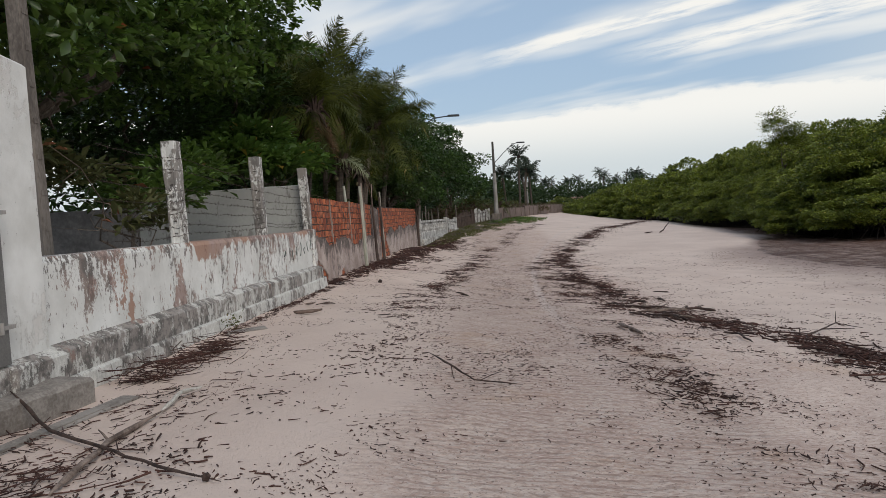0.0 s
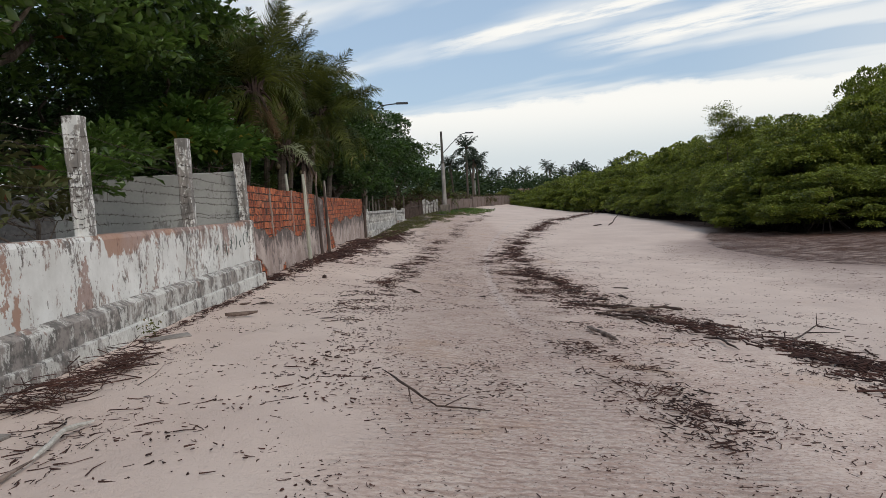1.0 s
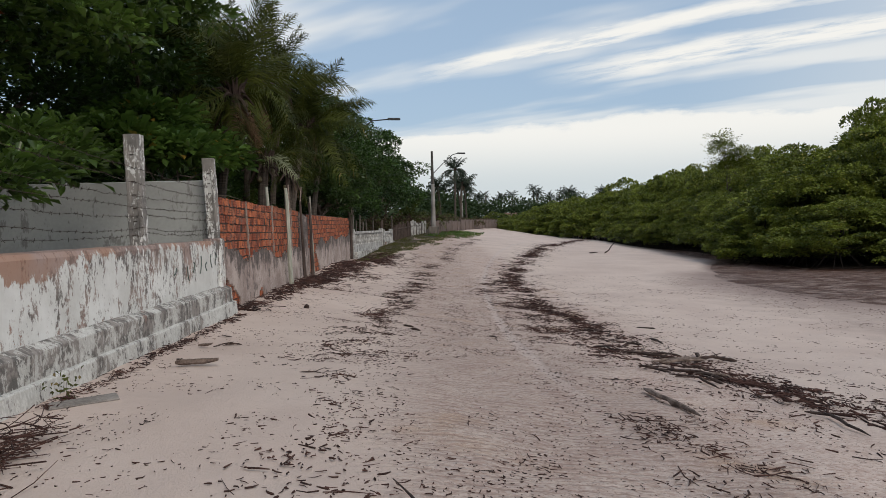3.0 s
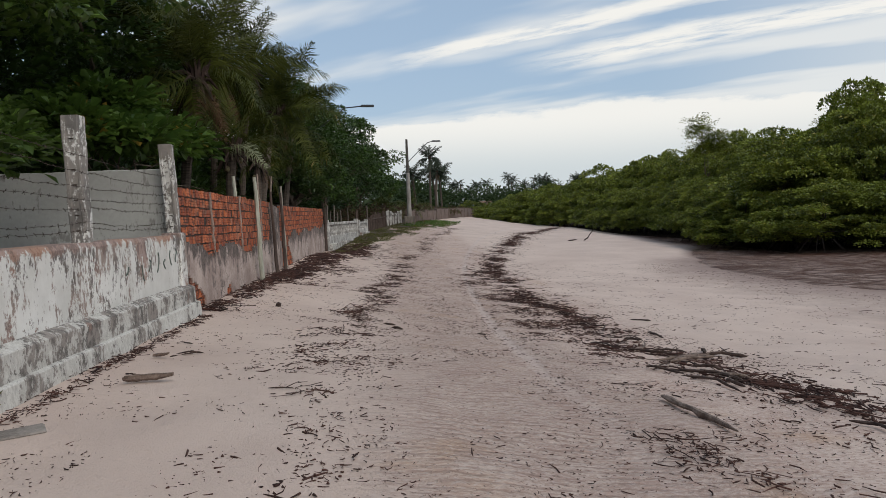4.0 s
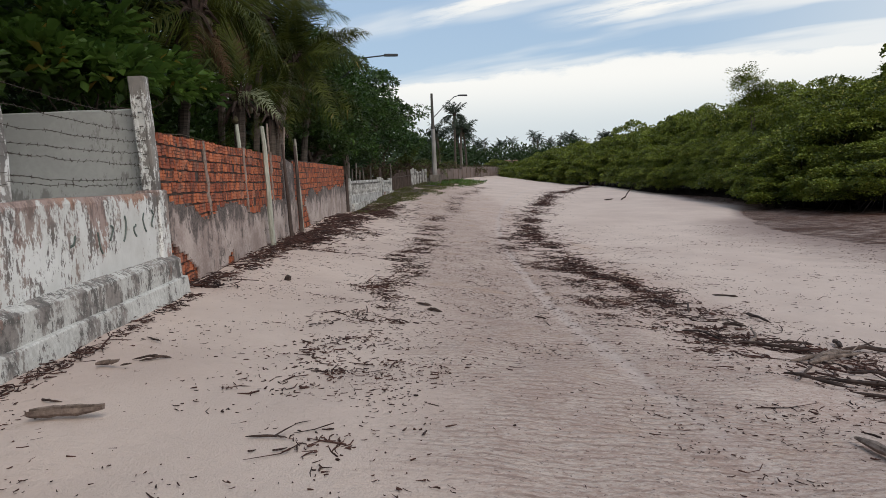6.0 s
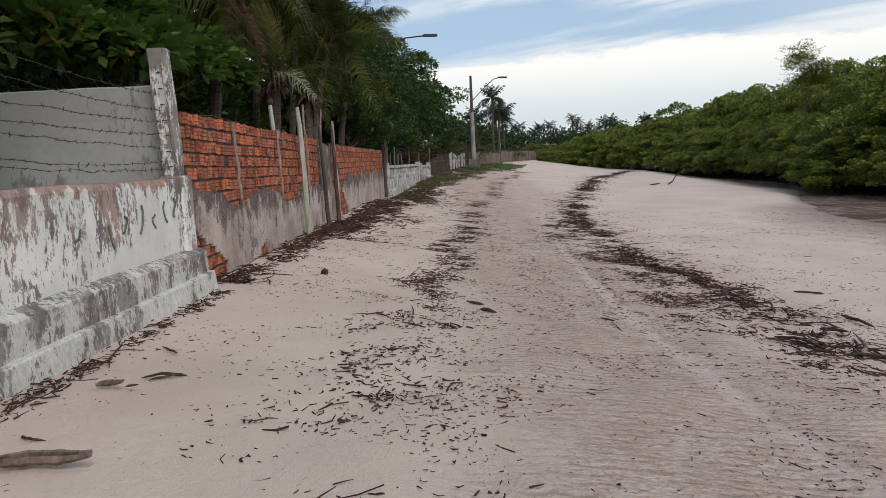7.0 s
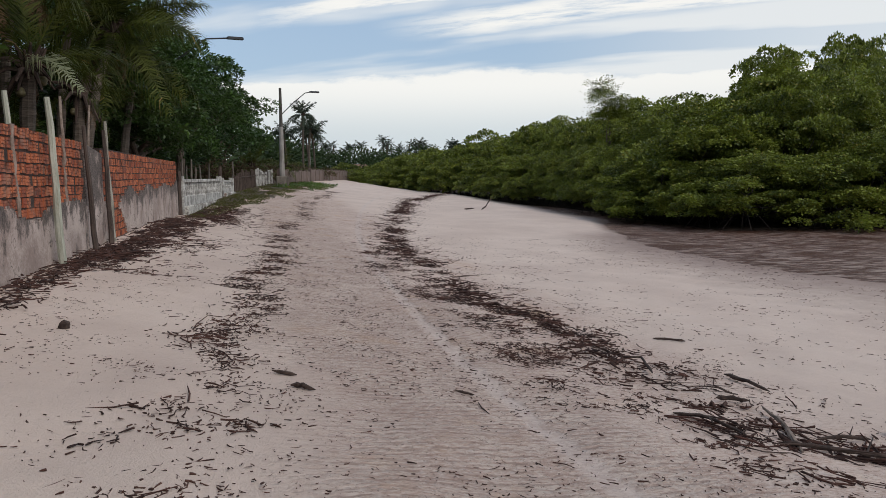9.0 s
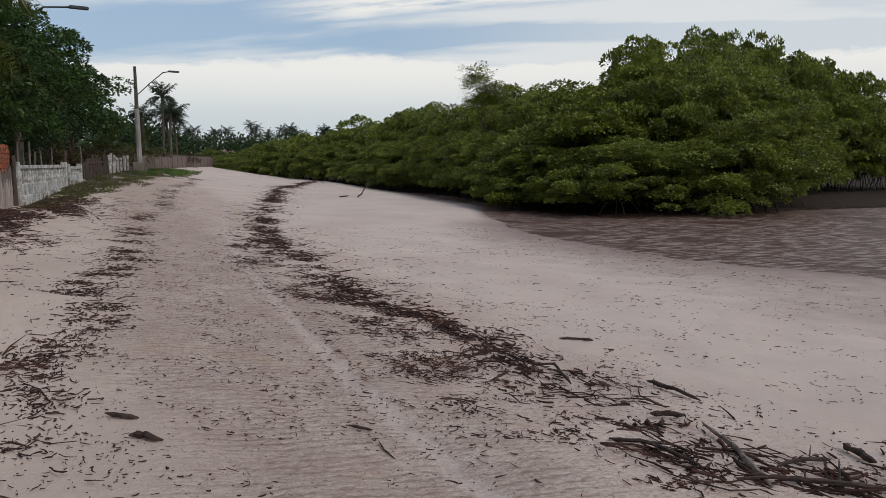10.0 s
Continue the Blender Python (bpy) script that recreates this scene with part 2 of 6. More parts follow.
def painted_wall_material(name, low, high, ochre=0.9, grime=0.0, gone=False, soil=((0.10, 0.080, 0.071), (0.29, 0.212, 0.18))):
    """Old white paint over ochre render: mould runs down it in broken drips, and it has flaked off in patches, most of all along the top."""
    m, t, b, pos, _ = material(name)
    sep = nd(t, "ShaderNodeSeparateXYZ")
    t.links.new(pos, sep.inputs[0])
    z = sep.outputs[2]
    drip = noise_at(t, pos, 1.0, 9, 0.77, (5.6, 5.6, 2.3))
    fleck = noise_at(t, pos, 1.0, 6, 0.74, (24, 24, 10.0), (3, 1, 7))
    patch = noise_at(t, pos, 1.6, 6, 0.62)
    fine = noise_at(t, pos, 24, 6, 0.75)
    big = noise_at(t, pos, 0.75, 3, 0.55, None, (1.7, 4.1, 0))
    paint = mixc(t, ramp01(t, patch, 0.3, 0.7), (0.60, 0.59, 0.56), (0.79, 0.785, 0.76))
    edge = ramp01(t, z, low, high)
    dirt = mth(t, "ADD", mth(t, "MULTIPLY", drip, 0.62), mth(t, "MULTIPLY", fleck, 0.38))
    dirt = mth(t, "ADD", dirt, mth(t, "MULTIPLY", mth(t, "SUBTRACT", big, 0.5), 0.42))
    dirt = mth(t, "ADD", dirt, mth(t, "ADD", mth(t, "MULTIPLY", mth(t, "SUBTRACT", fine, 0.5), 0.22), mth(t, "MULTIPLY", edge, 0.045)))
    tone = mixc(t, ramp01(t, noise_at(t, pos, 2.6, 4, 0.6), 0.40, 0.60), soil[0], soil[1])
    col = mixc(t, mth(t, "MULTIPLY", ramp01(t, dirt, 0.532 - grime, 0.572 - grime), 0.9), paint, tone)
    bare = mth(t, "ADD", mth(t, "ADD", mth(t, "MULTIPLY", drip, 0.30), mth(t, "MULTIPLY", noise_at(t, pos, 1.0, 7, 0.68, (1.5, 1.5, 0.9), (7, 2, 3)), 0.70)),
               mth(t, "MULTIPLY", mth(t, "SUBTRACT", fine, 0.5), 0.16))
    bare = ramp01(t, bare, 0.565, 0.585)
    if gone:   # long stretches of bare ochre render just under the coping
        y = sep.outputs[1]
        reach = mth(t, "ADD", mth(t, "MULTIPLY", mth(t, "SUBTRACT", drip, 0.5), 0.62), mth(t, "MULTIPLY", mth(t, "SUBTRACT", patch, 0.5), 0.24))
        wide = mth(t, "MULTIPLY", ramp01(t, y, 9.50, 9.60), mth(t, "SUBTRACT", 1.0, ramp01(t, y, 10.1, 10.9)))
        run = mth(t, "MULTIPLY", ramp01(t, y, 9.45, 9.6), mth(t, "SUBTRACT", 1.0, ramp01(t, y, 15.5, 15.9)))
        edge_z = mth(t, "SUBTRACT", 1.475, mth(t, "ADD", mth(t, "MULTIPLY", wide, 0.16), mth(t, "MULTIPLY", run, 0.085)))
        off = ramp01(t, mth(t, "SUBTRACT", mth(t, "ADD", z, reach), edge_z), -0.01, 0.02)
        bare = mth(t, "MAXIMUM", bare, off)
    under = mixc(t, ramp01(t, big, 0.40, 0.56), (0.36, 0.195, 0.13), (0.34, 0.235, 0.205))
    under = mixc(t, mth(t, "MULTIPLY", ramp01(t, dirt, 0.56, 0.62), 0.6), under, soil[0])
    col = mixc(t, mth(t, "MULTIPLY", bare, ochre), col, under)
    setc(t, b, col)
    b.inputs["Roughness"].default_value = 0.92
    bump(t, b, mth(t, "ADD", mth(t, "MULTIPLY", bare, -0.6), mth(t, "ADD", patch, mth(t, "MULTIPLY", fine, 0.4))), 0.6, 0.012)
    return m


def plinth_material(name, lo, hi):
    """Old whitewash, scabbed with black mould in hard-edged, downward running patches, here and there gone to the brown render."""
    m, t, b, pos, _ = material(name)
    patch = noise_at(t, pos, 1.0, 9, 0.74, (3.6, 3.6, 2.2))
    fine = noise_at(t, pos, 1.0, 6, 0.75, (26, 26, 12))
    big = noise_at(t, pos, 0.8, 3)
    f = mth(t, "ADD", mth(t, "MULTIPLY", patch, 0.55), mth(t, "ADD", mth(t, "MULTIPLY", fine, 0.40), mth(t, "MULTIPLY", mth(t, "SUBTRACT", big, 0.5), 0.40)))
    paint = mixc(t, ramp01(t, fine, 0.35, 0.65), (0.48, 0.465, 0.435), (0.70, 0.69, 0.655))
    mould = mixc(t, ramp01(t, noise_at(t, pos, 7, 5, 0.7), 0.4, 0.6), (0.085, 0.074, 0.068), (0.27, 0.235, 0.215))
    c = mixc(t, mth(t, "MULTIPLY", ramp01(t, f, lo - 0.10, hi - 0.10), 0.92), paint, mould)
    brown = ramp01(t, mth(t, "ADD", mth(t, "MULTIPLY", noise_at(t, pos, 1.4, 7, 0.7, None, (4, 8, 1)), 0.85), mth(t, "MULTIPLY", fine, 0.15)), 0.60, 0.62)
    setc(t, b, mixc(t, mth(t, "MULTIPLY", brown, 0.85), c, (0.27, 0.18, 0.15)))
    b.inputs["Roughness"].default_value = 0.95
    bump(t, b, mth(t, "ADD", patch, mth(t, "MULTIPLY", fine, 0.6)), 0.8, 0.02)
    return m


def brick_material():
    m, t, b, pos, geo = material("hollow_clay_block")
    info = nd(t, "ShaderNodeObjectInfo")
    rnd = mth(t, "FRACT", mth(t, "ADD", info.outputs["Random"], geo.outputs["Random Per Island"]))
    n = noise_at(t, pos, 9, 5, 0.65)
    g = noise_at(t, pos, 55, 3, 0.6)
    c = mixc(t, rnd, (0.30, 0.072, 0.036), (0.60, 0.185, 0.080))
    c = mixc(t, mth(t, "MULTIPLY", ramp01(t, n, 0.45, 0.60), 0.85), c, (0.105, 0.046, 0.034))
    c = mixc(t, mth(t, "MULTIPLY", ramp01(t, noise_at(t, pos, 2.2, 4, 0.6), 0.55, 0.7), 0.5), c, (0.33, 0.20, 0.15))
    setc(t, b, c)
    b.inputs["Roughness"].default_value = 0.93
    bump(t, b, mth(t, "ADD", n, mth(t, "MULTIPLY", g, 0.5)), 0.5, 0.008)
    return m


def plaster_material():
    """Pinkish cement render, blackened by mould in drips that start at its torn upper edge."""
    m, t, b, pos, _ = material("weathered_cement_render")
    sep = nd(t, "ShaderNodeSeparateXYZ")
    t.links.new(pos, sep.inputs[0])
    z = sep.outputs[2]
    streak = noise_at(t, pos, 1.0, 8, 0.70, (3.6, 3.6, 1.5))
    blot = noise_at(t, pos, 1.0, 7, 0.68, (3.2, 3.2, 2.4), (3, 5, 0))
    patch = noise_at(t, pos, 1.3, 5, 0.6)
    fine = noise_at(t, pos, 30, 5, 0.72)
    c = mixc(t, ramp01(t, mth(t, "ADD", mth(t, "MULTIPLY", patch, 0.6), mth(t, "MULTIPLY", fine, 0.4)), 0.38, 0.62), (0.30, 0.225, 0.20), (0.55, 0.455, 0.415))
    f = mth(t, "ADD", mth(t, "ADD", mth(t, "MULTIPLY", streak, 0.5), mth(t, "MULTIPLY", blot, 0.5)), mth(t, "MULTIPLY", mth(t, "SUBTRACT", fine, 0.5), 0.30))
    f = mth(t, "ADD", f, mth(t, "MULTIPLY", ramp01(t, z, 0.55, 1.2), 0.13))
    c = mixc(t, mth(t, "MULTIPLY", ramp01(t, f, 0.535, 0.60), 0.92), c, mixc(t, ramp01(t, fine, 0.4, 0.6), (0.035, 0.029, 0.027), (0.15, 0.118, 0.108)))
    warp = nd(t, "ShaderNodeVectorMath", operation="ADD")
    t.links.new(pos, warp.inputs[0])
    shift = nd(t, "ShaderNodeTexNoise")
    t.links.new(pos, shift.inputs["Vector"])
    shift.inputs["Scale"].default_value = 2.5
    t.links.new(shift.outputs["Color"], warp.inputs[1])
    cell = nd(t, "ShaderNodeTexVoronoi", feature="DISTANCE_TO_EDGE")
    t.links.new(warp.outputs[0], cell.inputs["Vector"])
    cell.inputs["Scale"].default_value = 1.1
    crack = mth(t, "MULTIPLY", mth(t, "SUBTRACT", 1.0, ramp01(t, cell.outputs["Distance"], 0.004, 0.012)), ramp01(t, patch, 0.46, 0.56))
    c = mixc(t, mth(t, "MULTIPLY", crack, 0.85), c, (0.05, 0.04, 0.036))
    setc(t, b, c)
    b.inputs["Roughness"].default_value = 0.95
    bump(t, b, mth(t, "ADD", patch, mth(t, "MULTIPLY", fine, 0.6)), 0.5, 0.015)
    return m


def leaf_material(name, dark, light, old=None, rough=0.5, aged=0.965, thin=0.28, patch=0.55, own=0.55, gloss=0.22):
    m, t, b, pos, geo = material(name)
    isl = geo.outputs["Random Per Island"]
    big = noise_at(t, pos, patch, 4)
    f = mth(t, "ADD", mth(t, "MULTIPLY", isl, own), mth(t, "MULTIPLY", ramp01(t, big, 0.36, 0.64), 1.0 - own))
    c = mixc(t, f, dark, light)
    if old:
        c = mixc(t, mth(t, "GREATER_THAN", isl, aged), c, old)
    setc(t, b, c)
    b.inputs["Roughness"].default_value = rough
    b.inputs["Specular IOR Level"].default_value = gloss
    tr = nd(t, "ShaderNodeBsdfTranslucent")
    t.links.new(mixc(t, 0.6, c, light), tr.inputs[0])
    mx = nd(t, "ShaderNodeMixShader")
    mx.inputs[0].default_value = thin
    t.links.new(b.outputs[0], mx.inputs[1])
    t.links.new(tr.outputs[0], mx.inputs[2])
    t.links.new(mx.outputs[0], t.nodes["Material Output"].inputs[0])
    return m


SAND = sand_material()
SOIL = rough_material("dark_leafy_soil", (0.045, 0.032, 0.022), (0.12, 0.085, 0.06), 2, 25, 0.95, 0.6, 0.03)
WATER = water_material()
WHITE_WALL = painted_wall_material("flaking_white_paint", 1.05, 1.47, 0.9, 0.0, True)
POST_PAINT = painted_wall_material("flaking_post_paint", 2.2, 4.2, 0.05, 0.06, False, ((0.10, 0.088, 0.08), (0.22, 0.195, 0.175)))
PLINTH = plinth_material("mouldy_painted_plinth", 0.535, 0.575)
FOOTING = plinth_material("dirty_white_footing", 0.575, 0.62)
BRICK = brick_material()
PILASTER = rough_material("pilaster_cement", (0.15, 0.105, 0.085), (0.36, 0.28, 0.24), 7, 50, 0.95, 0.6, 0.012, (1, 1, 0.5))
PLASTER = plaster_material()
MORTAR = rough_material("mortar", (0.020, 0.012, 0.010), (0.080, 0.050, 0.039), 8, 80)
def grey_wall_material():
    m, t, b, pos, _ = material("grey_cement_wall")
    big = noise_at(t, pos, 0.9, 5, 0.6)
    fine = noise_at(t, pos, 16, 5, 0.65)
    drip = noise_at(t, pos, 1.0, 7, 0.7, (9, 9, 3.2))
    c = mixc(t, ramp01(t, mth(t, "ADD", mth(t, "MULTIPLY", big, 0.7), mth(t, "MULTIPLY", fine, 0.3)), 0.35, 0.65), (0.325, 0.325, 0.31), (0.42, 0.42, 0.40))
    spot = mth(t, "ADD", mth(t, "MULTIPLY", drip, 0.7), mth(t, "MULTIPLY", big, 0.45))
    c = mixc(t, mth(t, "MULTIPLY", ramp01(t, spot, 0.625, 0.69), 0.65), c, (0.14, 0.13, 0.12))
    setc(t, b, c)
    b.inputs["Roughness"].default_value = 0.92
    bump(t, b, mth(t, "ADD", big, mth(t, "MULTIPLY", fine, 0.4)), 0.3, 0.008)
    return m


GREYWALL = grey_wall_material()
OLDWALL = rough_material("old_grey_wall", (0.13, 0.12, 0.115), (0.27, 0.25, 0.24), 1.6, 12)
CONCRETE = rough_material("stained_concrete", (0.14, 0.12, 0.105), (0.30, 0.27, 0.245), 2.5, 40, 0.95, 0.5, 0.012)
POLE = rough_material("pole_concrete", (0.22, 0.205, 0.19), (0.34, 0.32, 0.30), 1.8, 40, 0.9, 0.3, 0.005)
OLDPOLE = rough_material("weathered_pole_concrete", (0.085, 0.07, 0.06), (0.22, 0.19, 0.165), 2.5, 40, 0.95, 0.5, 0.012, (1, 1, 0.4))
BROWNWOOD = rough_material("brown_branch_bark", (0.075, 0.05, 0.04), (0.27, 0.205, 0.17), 8, 45, 0.9, 0.7, 0.01)
DARKPOLE = rough_material("dark_pole", (0.05, 0.045, 0.04), (0.10, 0.09, 0.08), 2.0, 40)
STEEL = rough_material("grey_gate_steel", (0.16, 0.155, 0.15), (0.24, 0.235, 0.225), 3.0, 60, 0.55, 0.2, 0.003, None, 0.5)
WIRE = rough_material("rusty_wire", (0.025, 0.018, 0.015), (0.07, 0.045, 0.035), 20, 90, 0.7, 0.2, 0.002, None, 0.4)
LAMPGREY = rough_material("lamp_metal", (0.035, 0.035, 0.038), (0.065, 0.065, 0.07), 3, 40, 0.5, 0.1, 0.002, None, 0.6)
BARK = rough_material("bark", (0.075, 0.055, 0.042), (0.19, 0.15, 0.12), 4, 30, 0.95, 0.8, 0.02, (3, 3, 0.6))
PALMBARK = rough_material("palm_bark", (0.045, 0.034, 0.027), (0.135, 0.105, 0.085), 5, 30, 0.95, 0.8, 0.02, (0.7, 0.7, 7))
DRIFT = rough_material("dark_driftwood", (0.022, 0.013, 0.011), (0.085, 0.054, 0.043), 7, 40, 0.95, 0.7, 0.01)
PALEWOOD = rough_material("bleached_wood", (0.17, 0.12, 0.095), (0.36, 0.29, 0.25), 5, 40, 0.9, 0.6, 0.01)
BLEACHED = rough_material("bleached_white_wood", (0.36, 0.33, 0.29), (0.58, 0.55, 0.50), 5, 40, 0.9, 0.5, 0.006)
STAKE = rough_material("weathered_stake_wood", (0.22, 0.20, 0.165), (0.42, 0.40, 0.35), 5, 40, 0.9, 0.5, 0.01, (4, 4, 0.6))
PALESTAKE = rough_material("greenish_pale_wood", (0.30, 0.31, 0.25), (0.52, 0.52, 0.45), 4, 40, 0.9, 0.5, 0.008, (4, 4, 0.6))
DARKWOOD = rough_material("dark_stake_wood", (0.045, 0.032, 0.028), (0.11, 0.08, 0.068), 5, 40, 0.95, 0.6, 0.01, (4, 4, 0.6))
WRACK = rough_material("dried_weed_wrack", (0.020, 0.008, 0.006), (0.095, 0.040, 0.029), 3, 30, 0.95, 0.3, 0.01)
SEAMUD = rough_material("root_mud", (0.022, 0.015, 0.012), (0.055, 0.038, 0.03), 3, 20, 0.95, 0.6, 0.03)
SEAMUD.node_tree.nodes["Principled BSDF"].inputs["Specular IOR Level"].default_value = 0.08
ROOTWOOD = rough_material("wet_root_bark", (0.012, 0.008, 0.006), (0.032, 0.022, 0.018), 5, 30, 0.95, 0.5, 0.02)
BALWHITE = rough_material("grubby_white_paint", (0.20, 0.19, 0.18), (0.62, 0.61, 0.59), 3.2, 18, 0.9, 0.4, 0.01)
TILE = rough_material("clay_roof", (0.19, 0.10, 0.07), (0.30, 0.19, 0.15), 3, 20)
PINKWALL = rough_material("faded_pink_wall", (0.11, 0.08, 0.07), (0.20, 0.145, 0.125), 1.5, 20)
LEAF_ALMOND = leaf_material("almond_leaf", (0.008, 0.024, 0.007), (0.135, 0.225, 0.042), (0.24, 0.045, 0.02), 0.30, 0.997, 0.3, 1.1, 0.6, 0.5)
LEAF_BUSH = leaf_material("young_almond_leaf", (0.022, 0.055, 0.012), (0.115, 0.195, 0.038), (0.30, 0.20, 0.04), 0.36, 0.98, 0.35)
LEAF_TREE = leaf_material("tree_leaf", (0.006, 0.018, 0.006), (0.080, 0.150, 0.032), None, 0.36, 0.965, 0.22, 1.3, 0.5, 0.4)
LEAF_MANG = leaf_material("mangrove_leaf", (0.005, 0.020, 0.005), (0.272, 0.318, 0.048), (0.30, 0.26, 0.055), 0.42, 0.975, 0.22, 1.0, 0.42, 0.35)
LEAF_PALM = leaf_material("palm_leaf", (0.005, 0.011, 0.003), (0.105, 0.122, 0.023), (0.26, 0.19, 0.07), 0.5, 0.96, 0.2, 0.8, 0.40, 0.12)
LEAF_PALE = leaf_material("pale_palm_leaf", (0.16, 0.18, 0.09), (0.34, 0.36, 0.22))
LEAF_DRY = leaf_material("dry_palm_leaf", (0.055, 0.032, 0.018), (0.17, 0.105, 0.06), None, 0.8)
LEAF_FAR = leaf_material("far_leaf", (0.022, 0.042, 0.018), (0.066, 0.100, 0.036))
LEAF_SKYLINE = leaf_material("skyline_palm_leaf", (0.020, 0.030, 0.020), (0.040, 0.055, 0.032), None, 0.6, 0.965, 0.1)
SCRUB = leaf_material("dry_scrub_leaf", (0.06, 0.042, 0.025), (0.17, 0.115, 0.075), (0.10, 0.13, 0.04), 0.7, 0.7)
GRASS = leaf_material("grass_blade", (0.050, 0.062, 0.016), (0.150, 0.155, 0.05), (0.2, 0.15, 0.07), 0.7, 0.9)
COCONUT = rough_material("coconut_husk", (0.06, 0.05, 0.022), (0.15, 0.125, 0.06), 8, 40, 0.6)

# ---- mesh helpers ----
BROAD = (LEAF_ALMOND, LEAF_BUSH)
rng = np.random.default_rng(7)


def mesh_of(name, verts, faces, mat, smooth=False):
    """verts: (n, 3) array; faces: list of index tuples, or an (m, k) array."""
    me = bpy.data.meshes.new(name)
    v = np.asarray(verts, dtype=np.float32)
    if isinstance(faces, np.ndarray):
        m, k = faces.shape
        me.vertices.add(len(v))
        me.vertices.foreach_set("co", v.ravel())
        me.loops.add(m * k)
        me.loops.foreach_set("vertex_index", faces.astype(np.int32).ravel())
        me.polygons.add(m)
        me.polygons.foreach_set("loop_start", np.arange(0, m * k, k, dtype=np.int32))
        me.update(calc_edges=True)
    else:
        me.from_pydata(v.tolist(), [], faces)
    if smooth:
        me.polygons.foreach_set("use_smooth", np.ones(len(me.polygons), dtype=bool))
    me.materials.append(mat)
    me.validate()
    return me


def child(name, me, parent, label=""):
    ob = new(name, me)
    ob.parent = parent
    return tagged(ob, label)


def empty(name, place, turn=0.0):
    ob = new(name)
    ob.empty_display_size = 0.2
    ob.matrix_basis = pose(*place, 0, 0, turn)
    return ob


class Build:
    """Collects vertices and faces of one mesh."""

    def __init__(self):
        self.v, self.f = [], []

    def add(self, verts, faces):
        o = len(self.v)
        self.v.extend([tuple(p) for p in verts])
        self.f.extend([tuple(i + o for i in q) for q in faces])
        return self

    def tube(self, pts, radii, seg=7, cap=True, jitter=0.0):
        pts = [Vector(p) for p in pts]
        ring0 = len(self.v)
        side = None
        for i, p in enumerate(pts):
            d = (pts[min(i + 1, len(pts) - 1)] - pts[max(i - 1, 0)]).normalized()
            side = d.orthogonal().normalized() if side is None else (side - d * side.dot(d)).normalized()
            other = d.cross(side)
            for k in range(seg):
                w = 2 * math.pi * k / seg
                r = radii[i] * (1 + (rng.uniform(-jitter, jitter) if jitter else 0))
                self.v.append(tuple(p + side * math.cos(w) * r + other * math.sin(w) * r))
        for i in range(len(pts) - 1):
            for k in range(seg):
                a0, b0 = ring0 + i * seg + k, ring0 + i * seg + (k + 1) % seg
                self.f.append((a0, b0, b0 + seg, a0 + seg))
        if cap:
            self.f.append(tuple(ring0 + k for k in range(seg))[::-1])
            end = ring0 + (len(pts) - 1) * seg
            self.f.append(tuple(end + k for k in range(seg)))
        return self

    def box(self, x0, x1, y0, y1, z0, z1, bev=0.0, skew=0.0):
        """A box with chamfered vertical and top edges."""
        e = bev
        base = [(x0 + e, y0), (x1 - e, y0), (x1, y0 + e), (x1, y1 - e), (x1 - e, y1), (x0 + e, y1), (x0, y1 - e), (x0, y0 + e)] if e else [(x0, y0), (x1, y0), (x1, y1), (x0, y1)]
        n = len(base)
        cx, cy = (x0 + x1) / 2, (y0 + y1) / 2
        rows = [[(x, y, z0) for x, y in base], [(x + skew, y, z1 - e) for x, y in base]]
        if e:
            kx, ky = 1 - 2 * e / (x1 - x0), 1 - 2 * e / (y1 - y0)
            rows.append([(cx + (x - cx) * kx + skew, cy + (y - cy) * ky, z1) for x, y in base])
        o = len(self.v)
        for r in rows:
            self.v.extend(r)
        for i in range(len(rows) - 1):
            for k in range(n):
                a0, b0 = o + i * n + k, o + i * n + (k + 1) % n
                self.f.append((a0, b0, b0 + n, a0 + n))
        self.f.append(tuple(o + k for k in range(n))[::-1])
        self.f.append(tuple(o + (len(rows) - 1) * n + k for k in range(n)))
        return self

    def mesh(self, name, mat, smooth=False):
        return mesh_of(name, self.v, self.f, mat, smooth)


def leaf_arrays(pos, axis, length, width, droop=0.15, flat=0.0, broad=False):
    """Folded pointed leaves: four corners and two triangles-pairs each."""
    n = len(pos)
    axis = axis / np.linalg.norm(axis, axis=1, keepdims=True)
    r = rng.normal(size=(n, 3)) * (1 - flat * 0.6) + np.array([0, 0, 2.2 * flat])
    side = np.cross(axis, r)
    side /= np.linalg.norm(side, axis=1, keepdims=True) + 1e-9
    up = np.cross(side, axis)
    up *= np.where(up[:, 2:3] < 0, -1.0, 1.0)
    L, W = length[:, None], width[:, None]
    p0 = pos
    p1 = pos + axis * L * 0.58 + side * W * 0.5 + up * W * 0.16
    p2 = pos + axis * L - up * L * droop
    p3 = pos + axis * L * 0.58 - side * W * 0.5 + up * W * 0.16
    if broad:
        q1, q3 = pos + axis * L * 0.30 + side * W * 0.28 + up * W * 0.08, pos + axis * L * 0.30 - side * W * 0.28 + up * W * 0.08
        p1, p3 = p1 + axis * L * 0.12, p3 + axis * L * 0.12
        v = np.stack([p0, q1, p1, p2, p3, q3], axis=1).reshape(-1, 3)
        i = np.arange(n)[:, None] * 6
        return v, np.concatenate([i + np.array([[0, 1, 2, 3]]), i + np.array([[0, 3, 4, 5]])], axis=1).reshape(-1, 4)
    v = np.stack([p0, p1, p2, p3], axis=1).reshape(-1, 3)
    i = np.arange(n)[:, None] * 4
    f = np.concatenate([i + np.array([[0, 1, 2]]), i + np.array([[0, 2, 3]])], axis=1).reshape(-1, 3)
    return v, f


